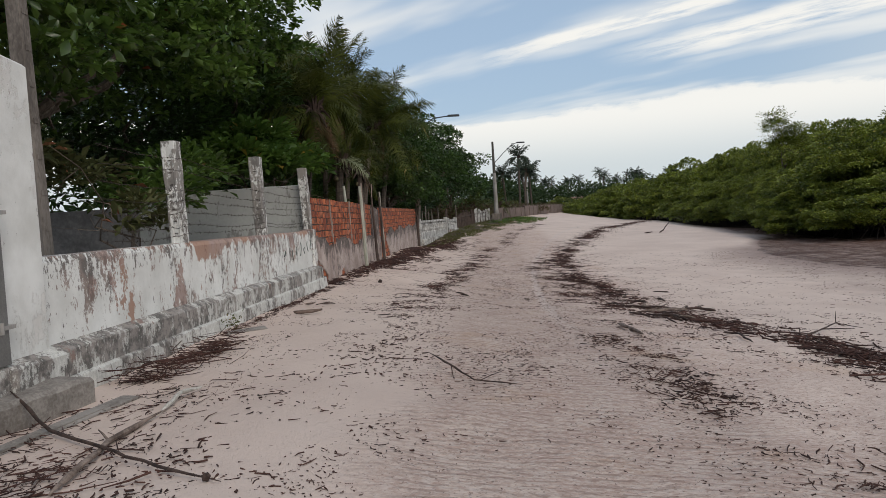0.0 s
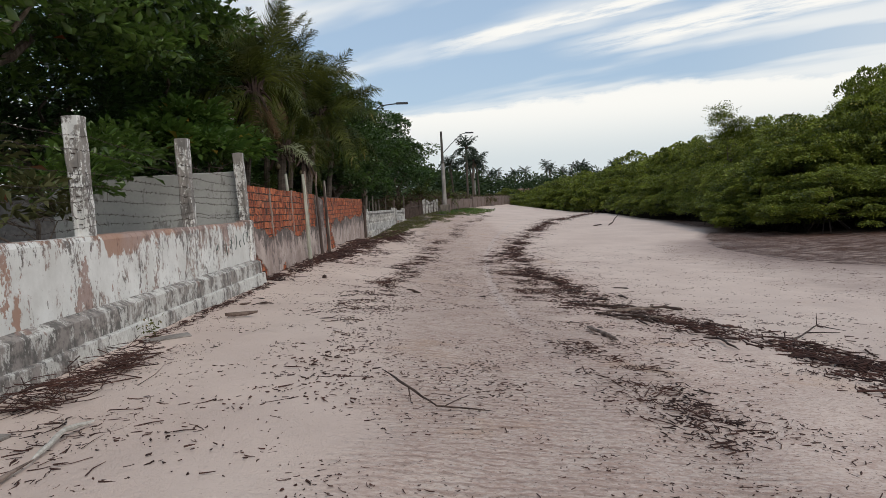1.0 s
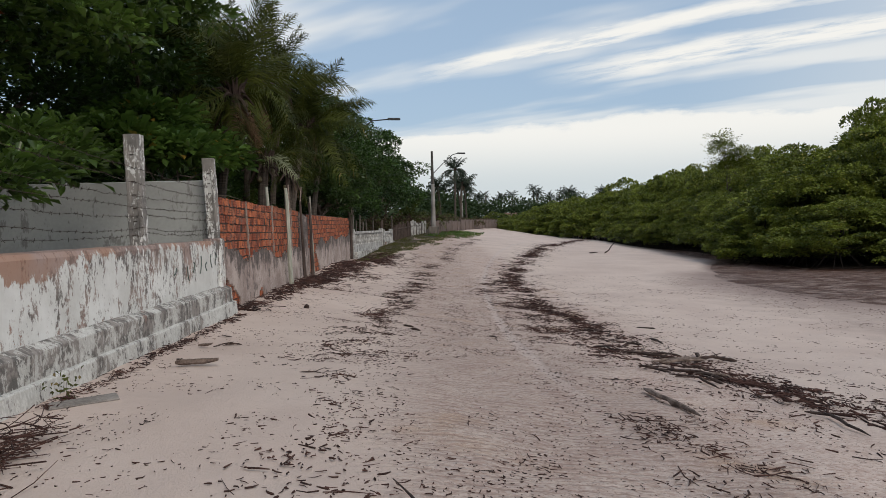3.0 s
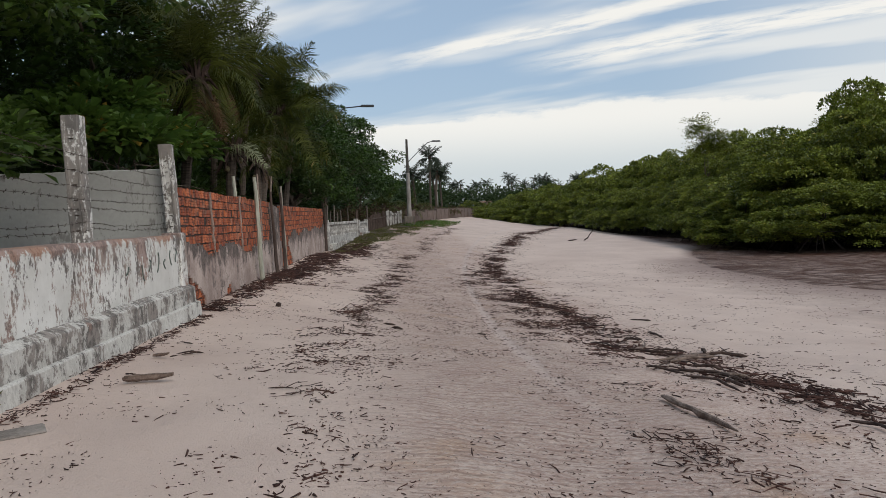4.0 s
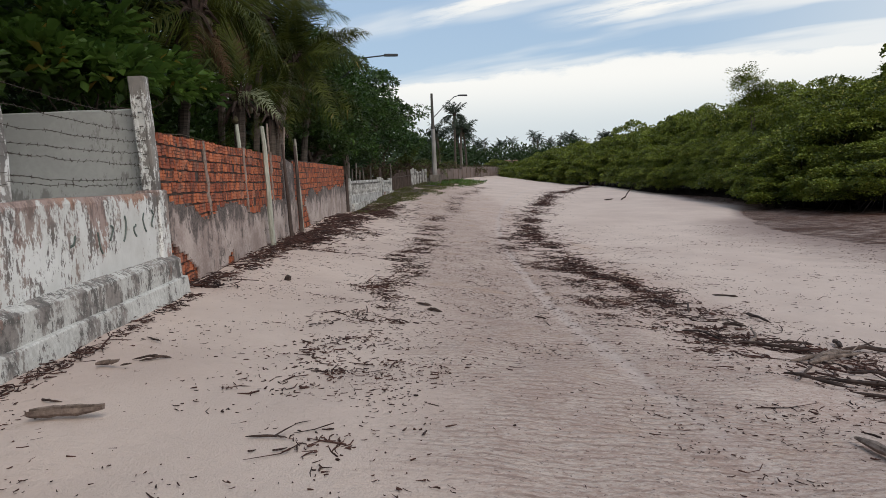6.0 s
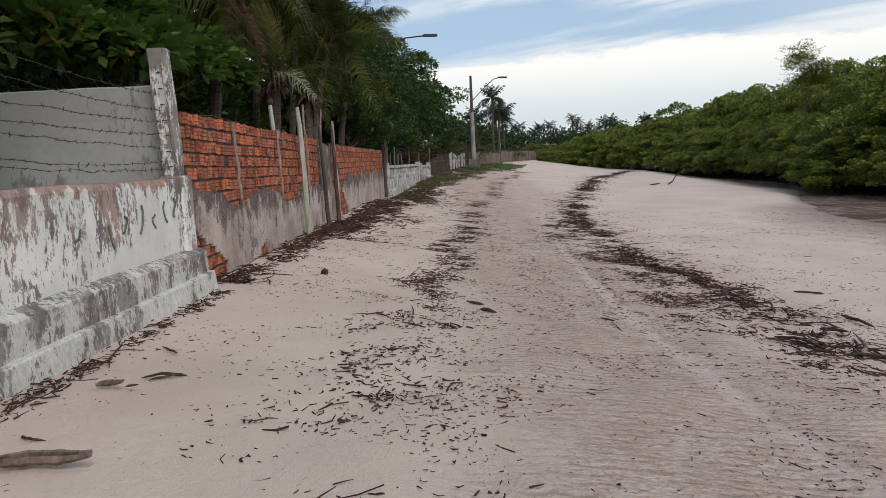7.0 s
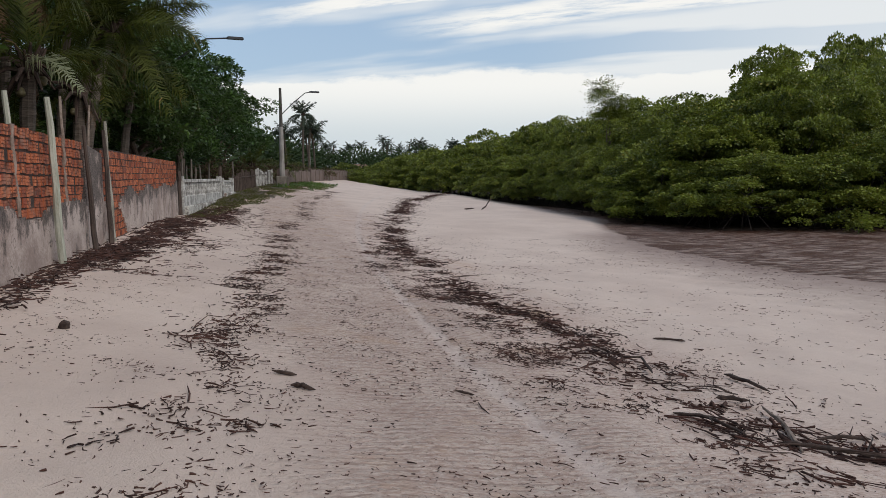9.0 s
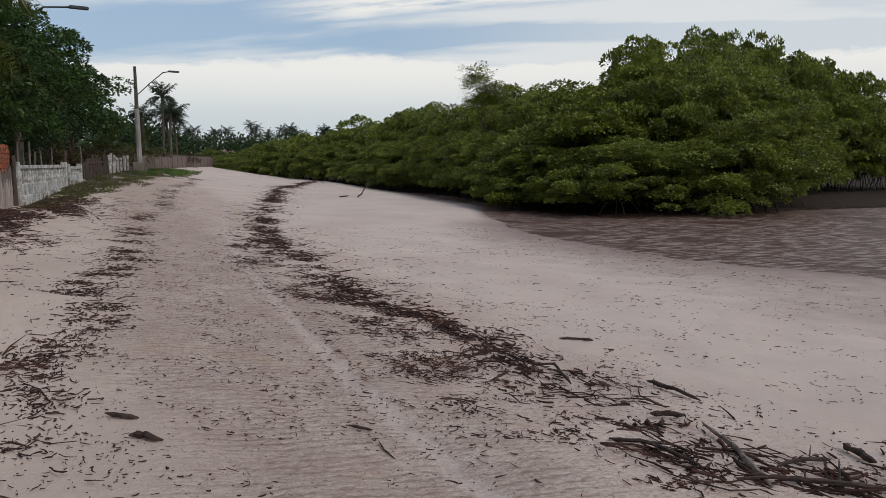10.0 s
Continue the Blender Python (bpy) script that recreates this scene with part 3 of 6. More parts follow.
def crown_points(lobes, n_clumps, shell=0.62, flat=0.0):
    """Clump centres spread over the outer part of several ellipsoids, with their outward ways."""
    w = np.array([(l[3] * l[4] + l[4] * l[5] + l[3] * l[5]) for l in lobes])
    pick = rng.choice(len(lobes), n_clumps, p=w / w.sum())
    d = rng.normal(size=(n_clumps, 3))
    d /= np.linalg.norm(d, axis=1, keepdims=True)
    d[:, 2] = np.where(d[:, 2] < -0.35, -d[:, 2] * 0.6, d[:, 2])
    r = shell + (1 - shell) * rng.random(n_clumps) ** 0.6
    r *= 1 + 0.08 * np.clip(rng.normal(size=n_clumps), -1.2, 1.2)
    L = np.array(lobes)[pick]
    return L[:, :3] + d * L[:, 3:6] * r[:, None], d


def leafy(name, lobes, n_clumps, per, clump_r, leaf_l, leaf_w, mat, shell=0.62, tier=0.45):
    c, d = crown_points(lobes, n_clumps, shell)
    n = n_clumps * per
    cc, dd = np.repeat(c, per, axis=0), np.repeat(d, per, axis=0)
    off = np.clip(rng.normal(size=(n, 3)), -1.45, 1.45) * clump_r * np.array([1, 1, tier])
    ax = off / clump_r * 0.8 + dd * np.array([0.8, 0.8, 0.4]) + np.array([0, 0, 0.25]) + rng.normal(size=(n, 3)) * 0.35
    s = rng.uniform(0.7, 1.25, n)
    v, f = leaf_arrays(cc + off, ax, leaf_l * s, leaf_w * s, 0.18, 0.8, mat in BROAD)
    return mesh_of(name, v, f, mat)


def boughs(name, lobes, n_boughs, per, r, leaf_l, leaf_w, mat, shell=0.72, flat=0.5, lie=0.7):
    """A crown of rounded leafy boughs, each a dome of leaves that shades what hangs below it."""
    c, d = crown_points(lobes, n_boughs, shell)
    size = r * rng.uniform(0.6, 1.25, n_boughs)
    n = n_boughs * per
    cc, ss = np.repeat(c, per, axis=0), np.repeat(size, per)[:, None]
    dirs = rng.normal(size=(n, 3)) + np.repeat(d, per, axis=0) * 0.5
    dirs /= np.linalg.norm(dirs, axis=1, keepdims=True)
    dirs[:, 2] = np.where(dirs[:, 2] < -0.25, -dirs[:, 2], dirs[:, 2])
    pos = cc + dirs * ss * np.array([1, 1, flat]) * rng.uniform(0.72, 1.0, (n, 1))
    ax = dirs * np.array([1, 1, 0.5]) + rng.normal(size=(n, 3)) * 0.45
    s = rng.uniform(0.7, 1.2, n)
    v, f = leaf_arrays(pos, ax, leaf_l * s, leaf_w * s, 0.18, lie, mat in BROAD)
    return mesh_of(name, v, f, mat)


def wavy(p0, p1, n, amp):
    p0, p1 = Vector(p0), Vector(p1)
    out = []
    for i in range(n):
        k = i / (n - 1)
        q = p0.lerp(p1, k)
        if 0 < i < n - 1:
            q = q + Vector(rng.normal(size=3) * amp)
        out.append(q)
    return out


# ---- ground ----
def smooth(v, lo, hi):
    k = np.clip((np.asarray(v, dtype=float) - lo) / (hi - lo), 0, 1)
    return k * k * (3 - 2 * k)


def wall_line(y):
    """x of the line of walls and fences along the track."""
    return np.interp(y, [-50, 41, 50, 58, 74, 100, 130, 200, 600], [-3.1, -3.1, -2.1, -1.5, 1.3, 6.6, 12.4, 30, 185])


def mangrove_front(y):
    return np.interp(y, [36, 38.5, 50, 60, 85, 110, 128, 145, 200, 600], [60, 18.8, 20.3, 21.9, 22.3, 19.5, 16.2, 16.5, 34, 190])


def height(x, y):
    x, y = np.asarray(x, dtype=float), np.asarray(y, dtype=float)
    u = x - wall_line(y)
    z = np.interp(u, [-3, 0, 1.1, 3.2, 4.5, 5.7, 7, 8.5, 12, 17.3, 19.5, 26], [.3, .2, .1, -.15, -.33, -.43, -.53, -.65, -.82, -.94, -1.15, -1.3])
    z = z + 0.27 * (1 - smooth(y, 10, 18)) * (1 - 0.5 * smooth(u, 10, 15)) * smooth(u, -1, 3)
    z = z - 0.05 * smooth(y, 9, 12) * smooth(u, 0, 2) + 0.85 * smooth(y, 30, 66) * (1 - smooth(u, 4, 23))
    z = z - np.interp(y, [33, 41, 50, 66, 75], [0, 0.37, 0.18, 0.12, 0]) * (1 - smooth(u, 0.5, 2.6))   # the ground sinks towards the fences
    z = z + 0.26 * smooth(y, 36, 48) * smooth(u, 11, 17)
    z = z + 0.07 * (1 - smooth(y, 19, 27)) * smooth(u, 13, 17)
    land = smooth(x - mangrove_front(y), -0.6, 1.2)
    z = z * (1 - land) + -0.86 * land
    z = z + 0.02 * np.sin(x * 1.7 + 0.6 * np.sin(y * 0.5)) * np.sin(y * 1.1 + 0.5 * x) * smooth(u, 0.3, 1.5) * (1 - 0.8 * smooth(u, 8, 12)) + 0.012 * (1 - 0.8 * smooth(u, 8, 12)) * np.sin(x * 4.1 + y * 1.3) * np.sin(y * 3.7 - x)
    return z


def spaced(lo, hi, step, far_lo, far_hi):
    mid = list(np.arange(lo, hi + step / 2, step))
    a, s = [], step
    p = lo
    while p > far_lo:
        s *= 1.16
        p -= s
        a.append(p)
    b, s = [], step
    p = hi
    while p < far_hi:
        s *= 1.16
        p += s
        b.append(p)
    return np.array(a[::-1] + mid + b)


def make_ground():
    gx, gy = spaced(-4.0, 15.0, 0.13, -2600, 2600), spaced(1.0, 40.0, 0.13, -2600, 2600)
    X, Y = np.meshgrid(gx, gy, indexing="ij")
    Z = height(X, Y)
    nx, ny = X.shape
    # shallow pressed marks and heaps left by wheels and feet
    fade = smooth(X, -3.2, -2.2) * (1 - smooth(X, 8, 12)) * (1 - smooth(Y, 30, 42))
    rough = np.array([noise.noise((p[0] * 1.6, p[1] * 1.3, 0)) for p in np.stack([X.ravel(), Y.ravel()], 1)]).reshape(nx, ny)
    Z = Z + fade * rough * 0.028
    rut = 1.68 + 0.0025 * (Y - 12) ** 2
    Z = Z - 0.015 * np.exp(-((X - rut) / 0.11) ** 2) * fade * (0.3 + 0.7 * smooth(Y, 9, 15))
    v = np.stack([X, Y, Z], axis=-1).reshape(-1, 3)
    i = np.arange(nx * ny).reshape(nx, ny)
    f = np.stack([i[:-1, :-1], i[1:, :-1], i[1:, 1:], i[:-1, 1:]], axis=-1).reshape(-1, 4)
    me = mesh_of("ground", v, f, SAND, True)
    me.materials.append(SOIL)
    me.materials.append(SEAMUD)
    mid = v[f].mean(axis=1)
    slot = np.where((mid[:, 0] < wall_line(mid[:, 1]) - 0.15) & (mid[:, 1] > 5) | (mid[:, 1] > 170), 1, 0)
    bank = mid[:, 0] - wall_line(mid[:, 1]) - 2.0 * smooth(mid[:, 1], 39, 52) * (1 - smooth(mid[:, 1], 76, 90))
    wob = 0.45 * np.sin(mid[:, 1] * 1.3) + 0.3 * np.sin(mid[:, 1] * 3.1 + 1)
    slot = np.where((bank + wob < 0) & (mid[:, 1] > 37), 1, slot)
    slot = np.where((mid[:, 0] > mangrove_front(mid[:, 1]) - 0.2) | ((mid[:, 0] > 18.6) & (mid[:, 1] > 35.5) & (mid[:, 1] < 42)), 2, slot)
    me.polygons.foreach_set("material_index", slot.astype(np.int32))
    ob = new("ground", me)
    tagged(ob, "pale pinkish sand track and beach strewn with dried weed", "ground", kind="structure")


make_ground()
WATER_Z = -0.955
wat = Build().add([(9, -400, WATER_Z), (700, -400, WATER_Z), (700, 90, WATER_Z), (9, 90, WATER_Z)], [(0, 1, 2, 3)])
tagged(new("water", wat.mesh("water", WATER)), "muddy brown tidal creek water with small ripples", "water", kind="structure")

# ---- white wall with plinth ----
WY0, WY1 = 6.15, 16.28


def uneven_strip(prof, y0, y1, step, amp):
    """A wall body with the cross-section prof (x, z), swept along y, its faces slightly uneven."""
    ys = np.linspace(y0, y1, max(2, int((y1 - y0) / step)))
    b = Build()
    n = len(prof)
    for y in ys:
        for x, z in prof:
            j = noise.noise((x * 3, y * 0.9, z * 2)) * amp
            b.v.append((x + j, y, z + j * 0.8))
    for i in range(len(ys) - 1):
        for k in range(n):
            a0, b0 = i * n + k, i * n + (k + 1) % n
            b.f.append((a0, b0, b0 + n, a0 + n))
    b.f.append(tuple(range(n)))
    b.f.append(tuple((len(ys) - 1) * n + k for k in range(n))[::-1])
    return b


wall = new("wall_white", uneven_strip([(-3.45, 0.0), (-3.20, 0.0), (-3.20, 0.6), (-3.20, 1.0), (-3.20, 1.42), (-3.225, 1.47), (-3.42, 1.475), (-3.45, 1.44)], WY0, WY1, 0.12, 0.02).mesh("wall_white", WHITE_WALL))
tagged(wall, "low white wall with flaking, mould-streaked paint", "wall", kind="structure")
pl = uneven_strip([(-3.30, 0.0), (-3.085, 0.0), (-3.08, 0.40), (-3.082, 0.64), (-3.09, 0.652), (-3.19, 0.705), (-3.30, 0.705)], WY0 - 1.9, WY1 + 0.10, 0.08, 0.018)
child("plinth", pl.mesh("plinth", PLINTH), wall, "mould-blackened sloping plinth")
ft = uneven_strip([(-3.20, -0.1), (-2.99, -0.1), (-3.012, 0.20), (-3.03, 0.40), (-3.04, 0.412), (-3.20, 0.435)], WY0 - 1.9, WY1 + 0.14, 0.08, 0.022)
child("footing", ft.mesh("footing", FOOTING), wall, "dirty white footing")

# end strip of the wall below the last post
b = Build().box(-3.46, -3.17, 16.02, 16.34, 0.3, 1.50, 0.02)
child("end_pier", b.mesh("end_pier", WHITE_WALL), wall)


SCRAWL = rough_material("dark_green_paint", (0.07, 0.10, 0.085), (0.16, 0.18, 0.16), 9, 50, 0.8)
for y, z, w, hgt, turns in ((14.35, 1.02, 0.10, 0.22, 0.4), (14.62, 1.10, 0.09, 0.16, 0.9), (14.95, 1.12, 0.12, 0.26, 0.5), (15.25, 1.08, 0.07, 0.14, 1.2), (15.55, 1.15, 0.10, 0.20, 0.6), (15.80, 1.18, 0.09, 0.18, 1.0), (13.75, 1.08, 0.16, 0.10, 0.3)):
    pts = []
    for k in range(9):
        q = k / 8
        pts.append((-3.196 + 0.012 * noise.noise((y, z, 0)), y + 0.5 * w * math.sin(6.28 * turns * q + y * 5), z + 1.1 * hgt * (q - 0.5) + 0.015 * math.sin(9 * q + y)))
    s = Build()
    for k in range(8):
        p, q = Vector(pts[k]), Vector(pts[k + 1])
        d = (q - p).normalized()
        n1 = Vector((0, -d.z, d.y)) * 0.009
        o = Vector((0.010, 0, 0))
        s.add([p - n1, p + n1, q + n1, q - n1, p - n1 + o, p + n1 + o, q + n1 + o, q - n1 + o], [(4, 5, 6, 7), (0, 1, 5, 4), (1, 2, 6, 5), (2, 3, 7, 6), (3, 0, 4, 7)])
    child("scrawl", s.mesh("scrawl", SCRAWL), wall, "dark green painted scrawl")


def concrete_post(x, y, z0, z1, lean_x, lean_y, w=0.19):
    """A cast post whose two side faces are recessed between raised edges, as the makers cast them."""
    p = empty("concrete_post", (x, y, z0))
    b = Build()
    h = z1 - z0
    zs = np.linspace(0, h, 15)
    e, hw, rec = 0.014, w / 2, 0.016
    lip = 0.045
    ring = [(-hw + e, -hw), (-hw + lip, -hw), (-hw + lip + 0.012, -hw + rec), (hw - lip - 0.012, -hw + rec), (hw - lip, -hw), (hw - e, -hw), (hw, -hw + e), (hw, hw - e),
            (hw - e, hw), (hw - lip, hw), (hw - lip - 0.012, hw - rec), (-hw + lip + 0.012, hw - rec), (-hw + lip, hw), (-hw + e, hw), (-hw, hw - e), (-hw, -hw + e)]
    n = len(ring)
    for z in zs:
        k = 0.94 + 0.06 * z / h
        solid = 1.0 if z > h - 0.12 or z < 0.05 else 0.0
        for dx, dy in ring:
            if solid and abs(dy) == hw - rec:
                dy = math.copysign(hw, dy)
            j = noise.noise((x + dx * 9, y + dy * 9, z * 5)) * 0.010 + noise.noise((x + dx * 30, y + dy * 30, z * 21)) * 0.004
            b.v.append((dx * k + lean_x * z / h + j, dy * k + lean_y * z / h + j, z))
    for i in range(len(zs) - 1):
        for k in range(n):
            a0, b0 = i * n + k, i * n + (k + 1) % n
            b.f.append((a0, b0, b0 + n, a0 + n))
    top = (len(zs) - 1) * n
    b.v.append((lean_x, lean_y, h + 0.014))
    for k in range(n):
        b.f.append((top + k, top + (k + 1) % n, len(b.v) - 1))
    b.f.append(tuple(range(n))[::-1])
    child("shaft", b.mesh("shaft", POST_PAINT), p)
    # iron staples that carry the wires
    for z in np.linspace(0.18, h - 0.25, 7):
        s = Build().tube([(-0.02 + lean_x * z / h, -hw + rec + lean_y * z / h, z), (lean_x * z / h, -hw - 0.006 + lean_y * z / h, z), (0.02 + lean_x * z / h, -hw + rec + lean_y * z / h, z)], [0.006] * 3, 5)
        child("staple", s.mesh("staple", WIRE), p)
    return tagged(p, "square concrete post with flaking white paint on the wall", "post", "posts along the white wall")


concrete_post(-3.335, 9.42, 1.42, 2.775, -0.035, 0.0)
concrete_post(-3.325, 12.86, 1.42, 2.835, -0.03, 0.0)
concrete_post(-3.325, 16.25, 1.42, 2.84, -0.02, -0.11)


def barbed_wire(p0, p1, sag):
    p0, p1 = Vector(p0), Vector(p1)
    b = Build()
    n = 14
    pts = [p0.lerp(p1, i / n) + Vector((0, 0, -sag * 4 * (i / n) * (1 - i / n) + rng.normal() * 0.006)) for i in range(n + 1)]
    b.tube(pts, [0.0030] * (n + 1), 4, False)
    length = (p1 - p0).length
    for k in range(int(length / 0.16)):
        q = (k + 0.5) * 0.16 / length * n
        i = min(int(q), n - 1)
        c = pts[i].lerp(pts[i + 1], q - i)
        for _ in range(2):
            d = Vector(rng.normal(size=3)).normalized() * 0.022
            b.tube([c - d, c + d], [0.0026, 0.0026], 3, False)
    ob = new("barbed_wire", b.mesh("barbed_wire", WIRE))
    tagged(ob, "rusty barbed wire strung between concrete posts", "wire", "barbed wires above the wall")


# seven strands, each at its height on the posts; they run over the faces of two posts and end at the third
SPANS = ((7.3, (2.55, 2.37, 2.16, 2.0, 1.84, 1.66, 1.57)), (9.42, (2.55, 2.39, 2.14, 2.02, 1.86, 1.68, 1.59)), (12.86, (2.40, 2.22, 2.05, 1.93, 1.85, 1.68, 1.61)), (16.16, (2.38, 2.21, 2.08, 1.95, 1.82, 1.68, 1.59)))
for (y0, za), (y1, zb) in zip(SPANS, SPANS[1:]):
    xa, xb = (-3.36 if y == 16.16 else -3.222 for y in (y0, y1))
    for q in range(7):
        barbed_wire((xa, y0, za[q] + rng.normal() * 0.01), (xb, y1, zb[q] + rng.normal() * 0.01), rng.uniform(0.0, 0.05))

# ---- gate pillar, gate leaf, utility pole, kerb slab ----
pil = empty("gate_pillar", (-3.3, 5.7, 0.2))
b = Build().box(-0.28, 0.15, -0.12, 0.47, 0.4, 2.88, 0.02)
b.v = [(x, y, z + (0.10 * (0.47 - y) if z > 2.5 else 0)) for x, y, z in b.v]
child("shaft", b.mesh("shaft", painted_wall_material("pillar_paint", 3.6, 4.4, 0.1, -0.07)), pil)
child("base", Build().box(-0.30, 0.27, -0.2, 0.55, -0.1, 0.46, 0.03).mesh("base", PLINTH), pil)
tagged(pil, "tall whitewashed gate pillar with black mould spots", "pillar")
gate = empty("metal_gate", (-3.12, 5.5, 0.62))
child("stile", Build().box(-0.10, 0.04, -0.10, 0.05, 0.06, 2.6, 0.01).mesh("stile", STEEL), gate)
child("leaf", Build().box(-0.08, -0.02, -1.9, -0.13, 0.10, 2.5, 0.006).mesh("leaf", DARKPOLE), gate)
for z in (0.30, 1.18, 2.1):
    h = Build().tube([(0.05, -0.06, z), (0.05, -0.06, z + 0.09)], [0.022, 0.022], 8).box(-0.02, 0.06, -0.16, 0.10, z + 0.03, z + 0.06)
    child("hinge", h.mesh("hinge", POLE), gate, "pale bolted hinge")
tagged(gate, "grey steel gate leaf hung on the pillar", "gate")

up = empty("utility_pole", (-3.71, 7.1, 0.2))
b = Build().box(-0.085, 0.085, -0.08, 0.08, 0.0, 8.6, 0.012)
b.v = [(x * (1 - 0.035 * z) - 0.02 * z, y * (1 - 0.03 * z), z) for x, y, z in b.v]
child("shaft", b.mesh("shaft", OLDPOLE), up)
for z in np.arange(1.5, 8.3, 0.35):
    child("recess_rib", Build().box(0.060 - 0.02 * z - 0.003 * z, 0.092 - 0.02 * z - 0.003 * z, -0.045, 0.045, z, z + 0.05).mesh("recess_rib", OLDPOLE), up)
tagged(up, "weathered square concrete utility pole behind the wall", "pole")

kerb = Build()
n = 14
for i in range(n):
    y = 3.6 + (6.05 - 3.6) * i / (n - 1)
    xf = -2.74 + 0.19 * (y - 6.05)
    for x, z in ((-3.10, -0.1), (xf, -0.1), (xf + 0.01, 0.42), (xf - 0.03, 0.455), (-3.10, 0.47)):
        kerb.v.append((x + rng.normal() * 0.007, y, z + rng.normal() * 0.008))
for i in range(n - 1):
    for k in range(5):
        a0, b0 = i * 5 + k, i * 5 + (k + 1) % 5
        kerb.f.append((a0, b0, b0 + 5, a0 + 5))
kerb.f += [tuple(range(5)), tuple((n - 1) * 5 + k for k in range(5))[::-1]]
tagged(new("gate_step", kerb.mesh("gate_step", CONCRETE)), "stained grey concrete step before the gate", "step")
slab = Build().box(-0.10, 0.07, 3.4, 6.15, 0.0, 0.27, 0.025)
slab.v = [(x - 2.47 + 0.13 * (y - 6.1) + rng.normal() * 0.008, y, z + rng.normal() * 0.006) for x, y, z in slab.v]
tagged(new("lower_step", slab.mesh("lower_step", CONCRETE)), "worn low concrete edging half buried in sand", "step")

# ---- grey wall across the yard ----
g = Build()
xs = np.linspace(-7.2, -3.47, 24)
for x in xs:
    zt = 2.50 + noise.noise((x * 2, 0, 0)) * 0.012
    for y, z in ((16.38, 0.0), (16.38, zt - 0.015), (16.40, zt), (16.53, zt), (16.55, zt - 0.015), (16.55, 0.0)):
        g.v.append((x, y, z))
for i in range(len(xs) - 1):
    for k in range(6):
        a0, b0 = i * 6 + k, i * 6 + (k + 1) % 6
        g.f.append((a0, a0 + 6, b0 + 6, b0))
g.f += [tuple(range(6)), tuple((len(xs) - 1) * 6 + k for k in range(6))[::-1]]
tagged(new("wall_grey", g.mesh("wall_grey", GREYWALL)), "smooth grey cement-rendered yard wall", "wall", kind="structure")
tagged(new("wall_old", Build().box(-16.0, -7.21, 16.39, 16.54, 0.0, 2.24, 0.012).mesh("wall_old", OLDWALL)), "older dark-stained grey yard wall", "wall", kind="structure")


# ---- brick walls with torn render ----
def render_edge(y):
    """Height of the torn upper edge of the cement render."""
    z = np.interp(y, [16.3, 16.95, 17.5, 17.83, 18.1, 18.5, 18.9, 19.35, 19.8, 20.5, 21.15, 21.9, 22.6, 23.3, 24.6, 26.6, 27.2, 28.2, 29.0, 29.7, 31, 33, 34.5, 36.7, 39, 41],
                  [1.44, 1.30, 1.26, 1.15, 1.03, 1.02, 1.13, 1.20, 1.21, 1.15, 0.98, 0.90, 1.05, 1.12, 1.10, 1.05, 1.0, 0.9, 1.1, 1.33, 1.05, 1.32, 1.12, 1.30, 1.15, 1.4])
    return z + 0.05 * noise.noise((y * 2.3, 1.0, 0)) + 0.09 * noise.noise((y * 6.5, 2.0, 0)) + 0.02 * noise.noise((y * 17.0, 3.0, 0))


def torn_hole(y, z):
    """Where the render has fallen off low on the wall."""
    a = 16.3 < y < 17.65 and z < 0.95 - 0.47 * (y - 16.4) + 0.07 * noise.noise((y * 6, z * 6, 2))
    c = 19.3 + 0.05 * noise.noise((z * 7, 0, 2)) < y < 19.85 - 0.35 * z and z < 0.42 + 0.25 * (y - 19.65)
    d = 26.8 < y < 29.3 - 0.25 * z and z < 1.8 - 0.70 * (y - 27.0) + 0.1 * noise.noise((y * 5, z * 5, 4))
    return a or c or d


BX = -3.27          # face of the blocks
TOPS = ((16.36, 24.95, 2.21, 2.13), (26.55, 40.9, 2.12, 2.16))


def brick_mesh(ly, lz, rows=4):
    """A hollow clay block, 9 cm deep, with ribbed face."""
    b = Build()
    prof = [(-0.09, 0.0), (0.0, 0.0)]
    for k in range(rows):
        z0 = lz * k / rows
        dz = lz / rows
        prof += [(0.0, z0 + dz * 0.10), (0.0, z0 + dz * 0.84), (-0.008, z0 + dz * 0.88), (-0.008, z0 + dz * 0.96)]
    prof += [(0.0, lz), (-0.09, lz)]
    n = len(prof)
    for y in (0.0, ly):
        for x, z in prof:
            b.v.append((x, y, z))
    for k in range(n):
        k2 = (k + 1) % n
        b.f.append((k, k2, k2 + n, k + n))
    b.f += [tuple(range(n))[::-1], tuple(n + k for k in range(n))]
    return b


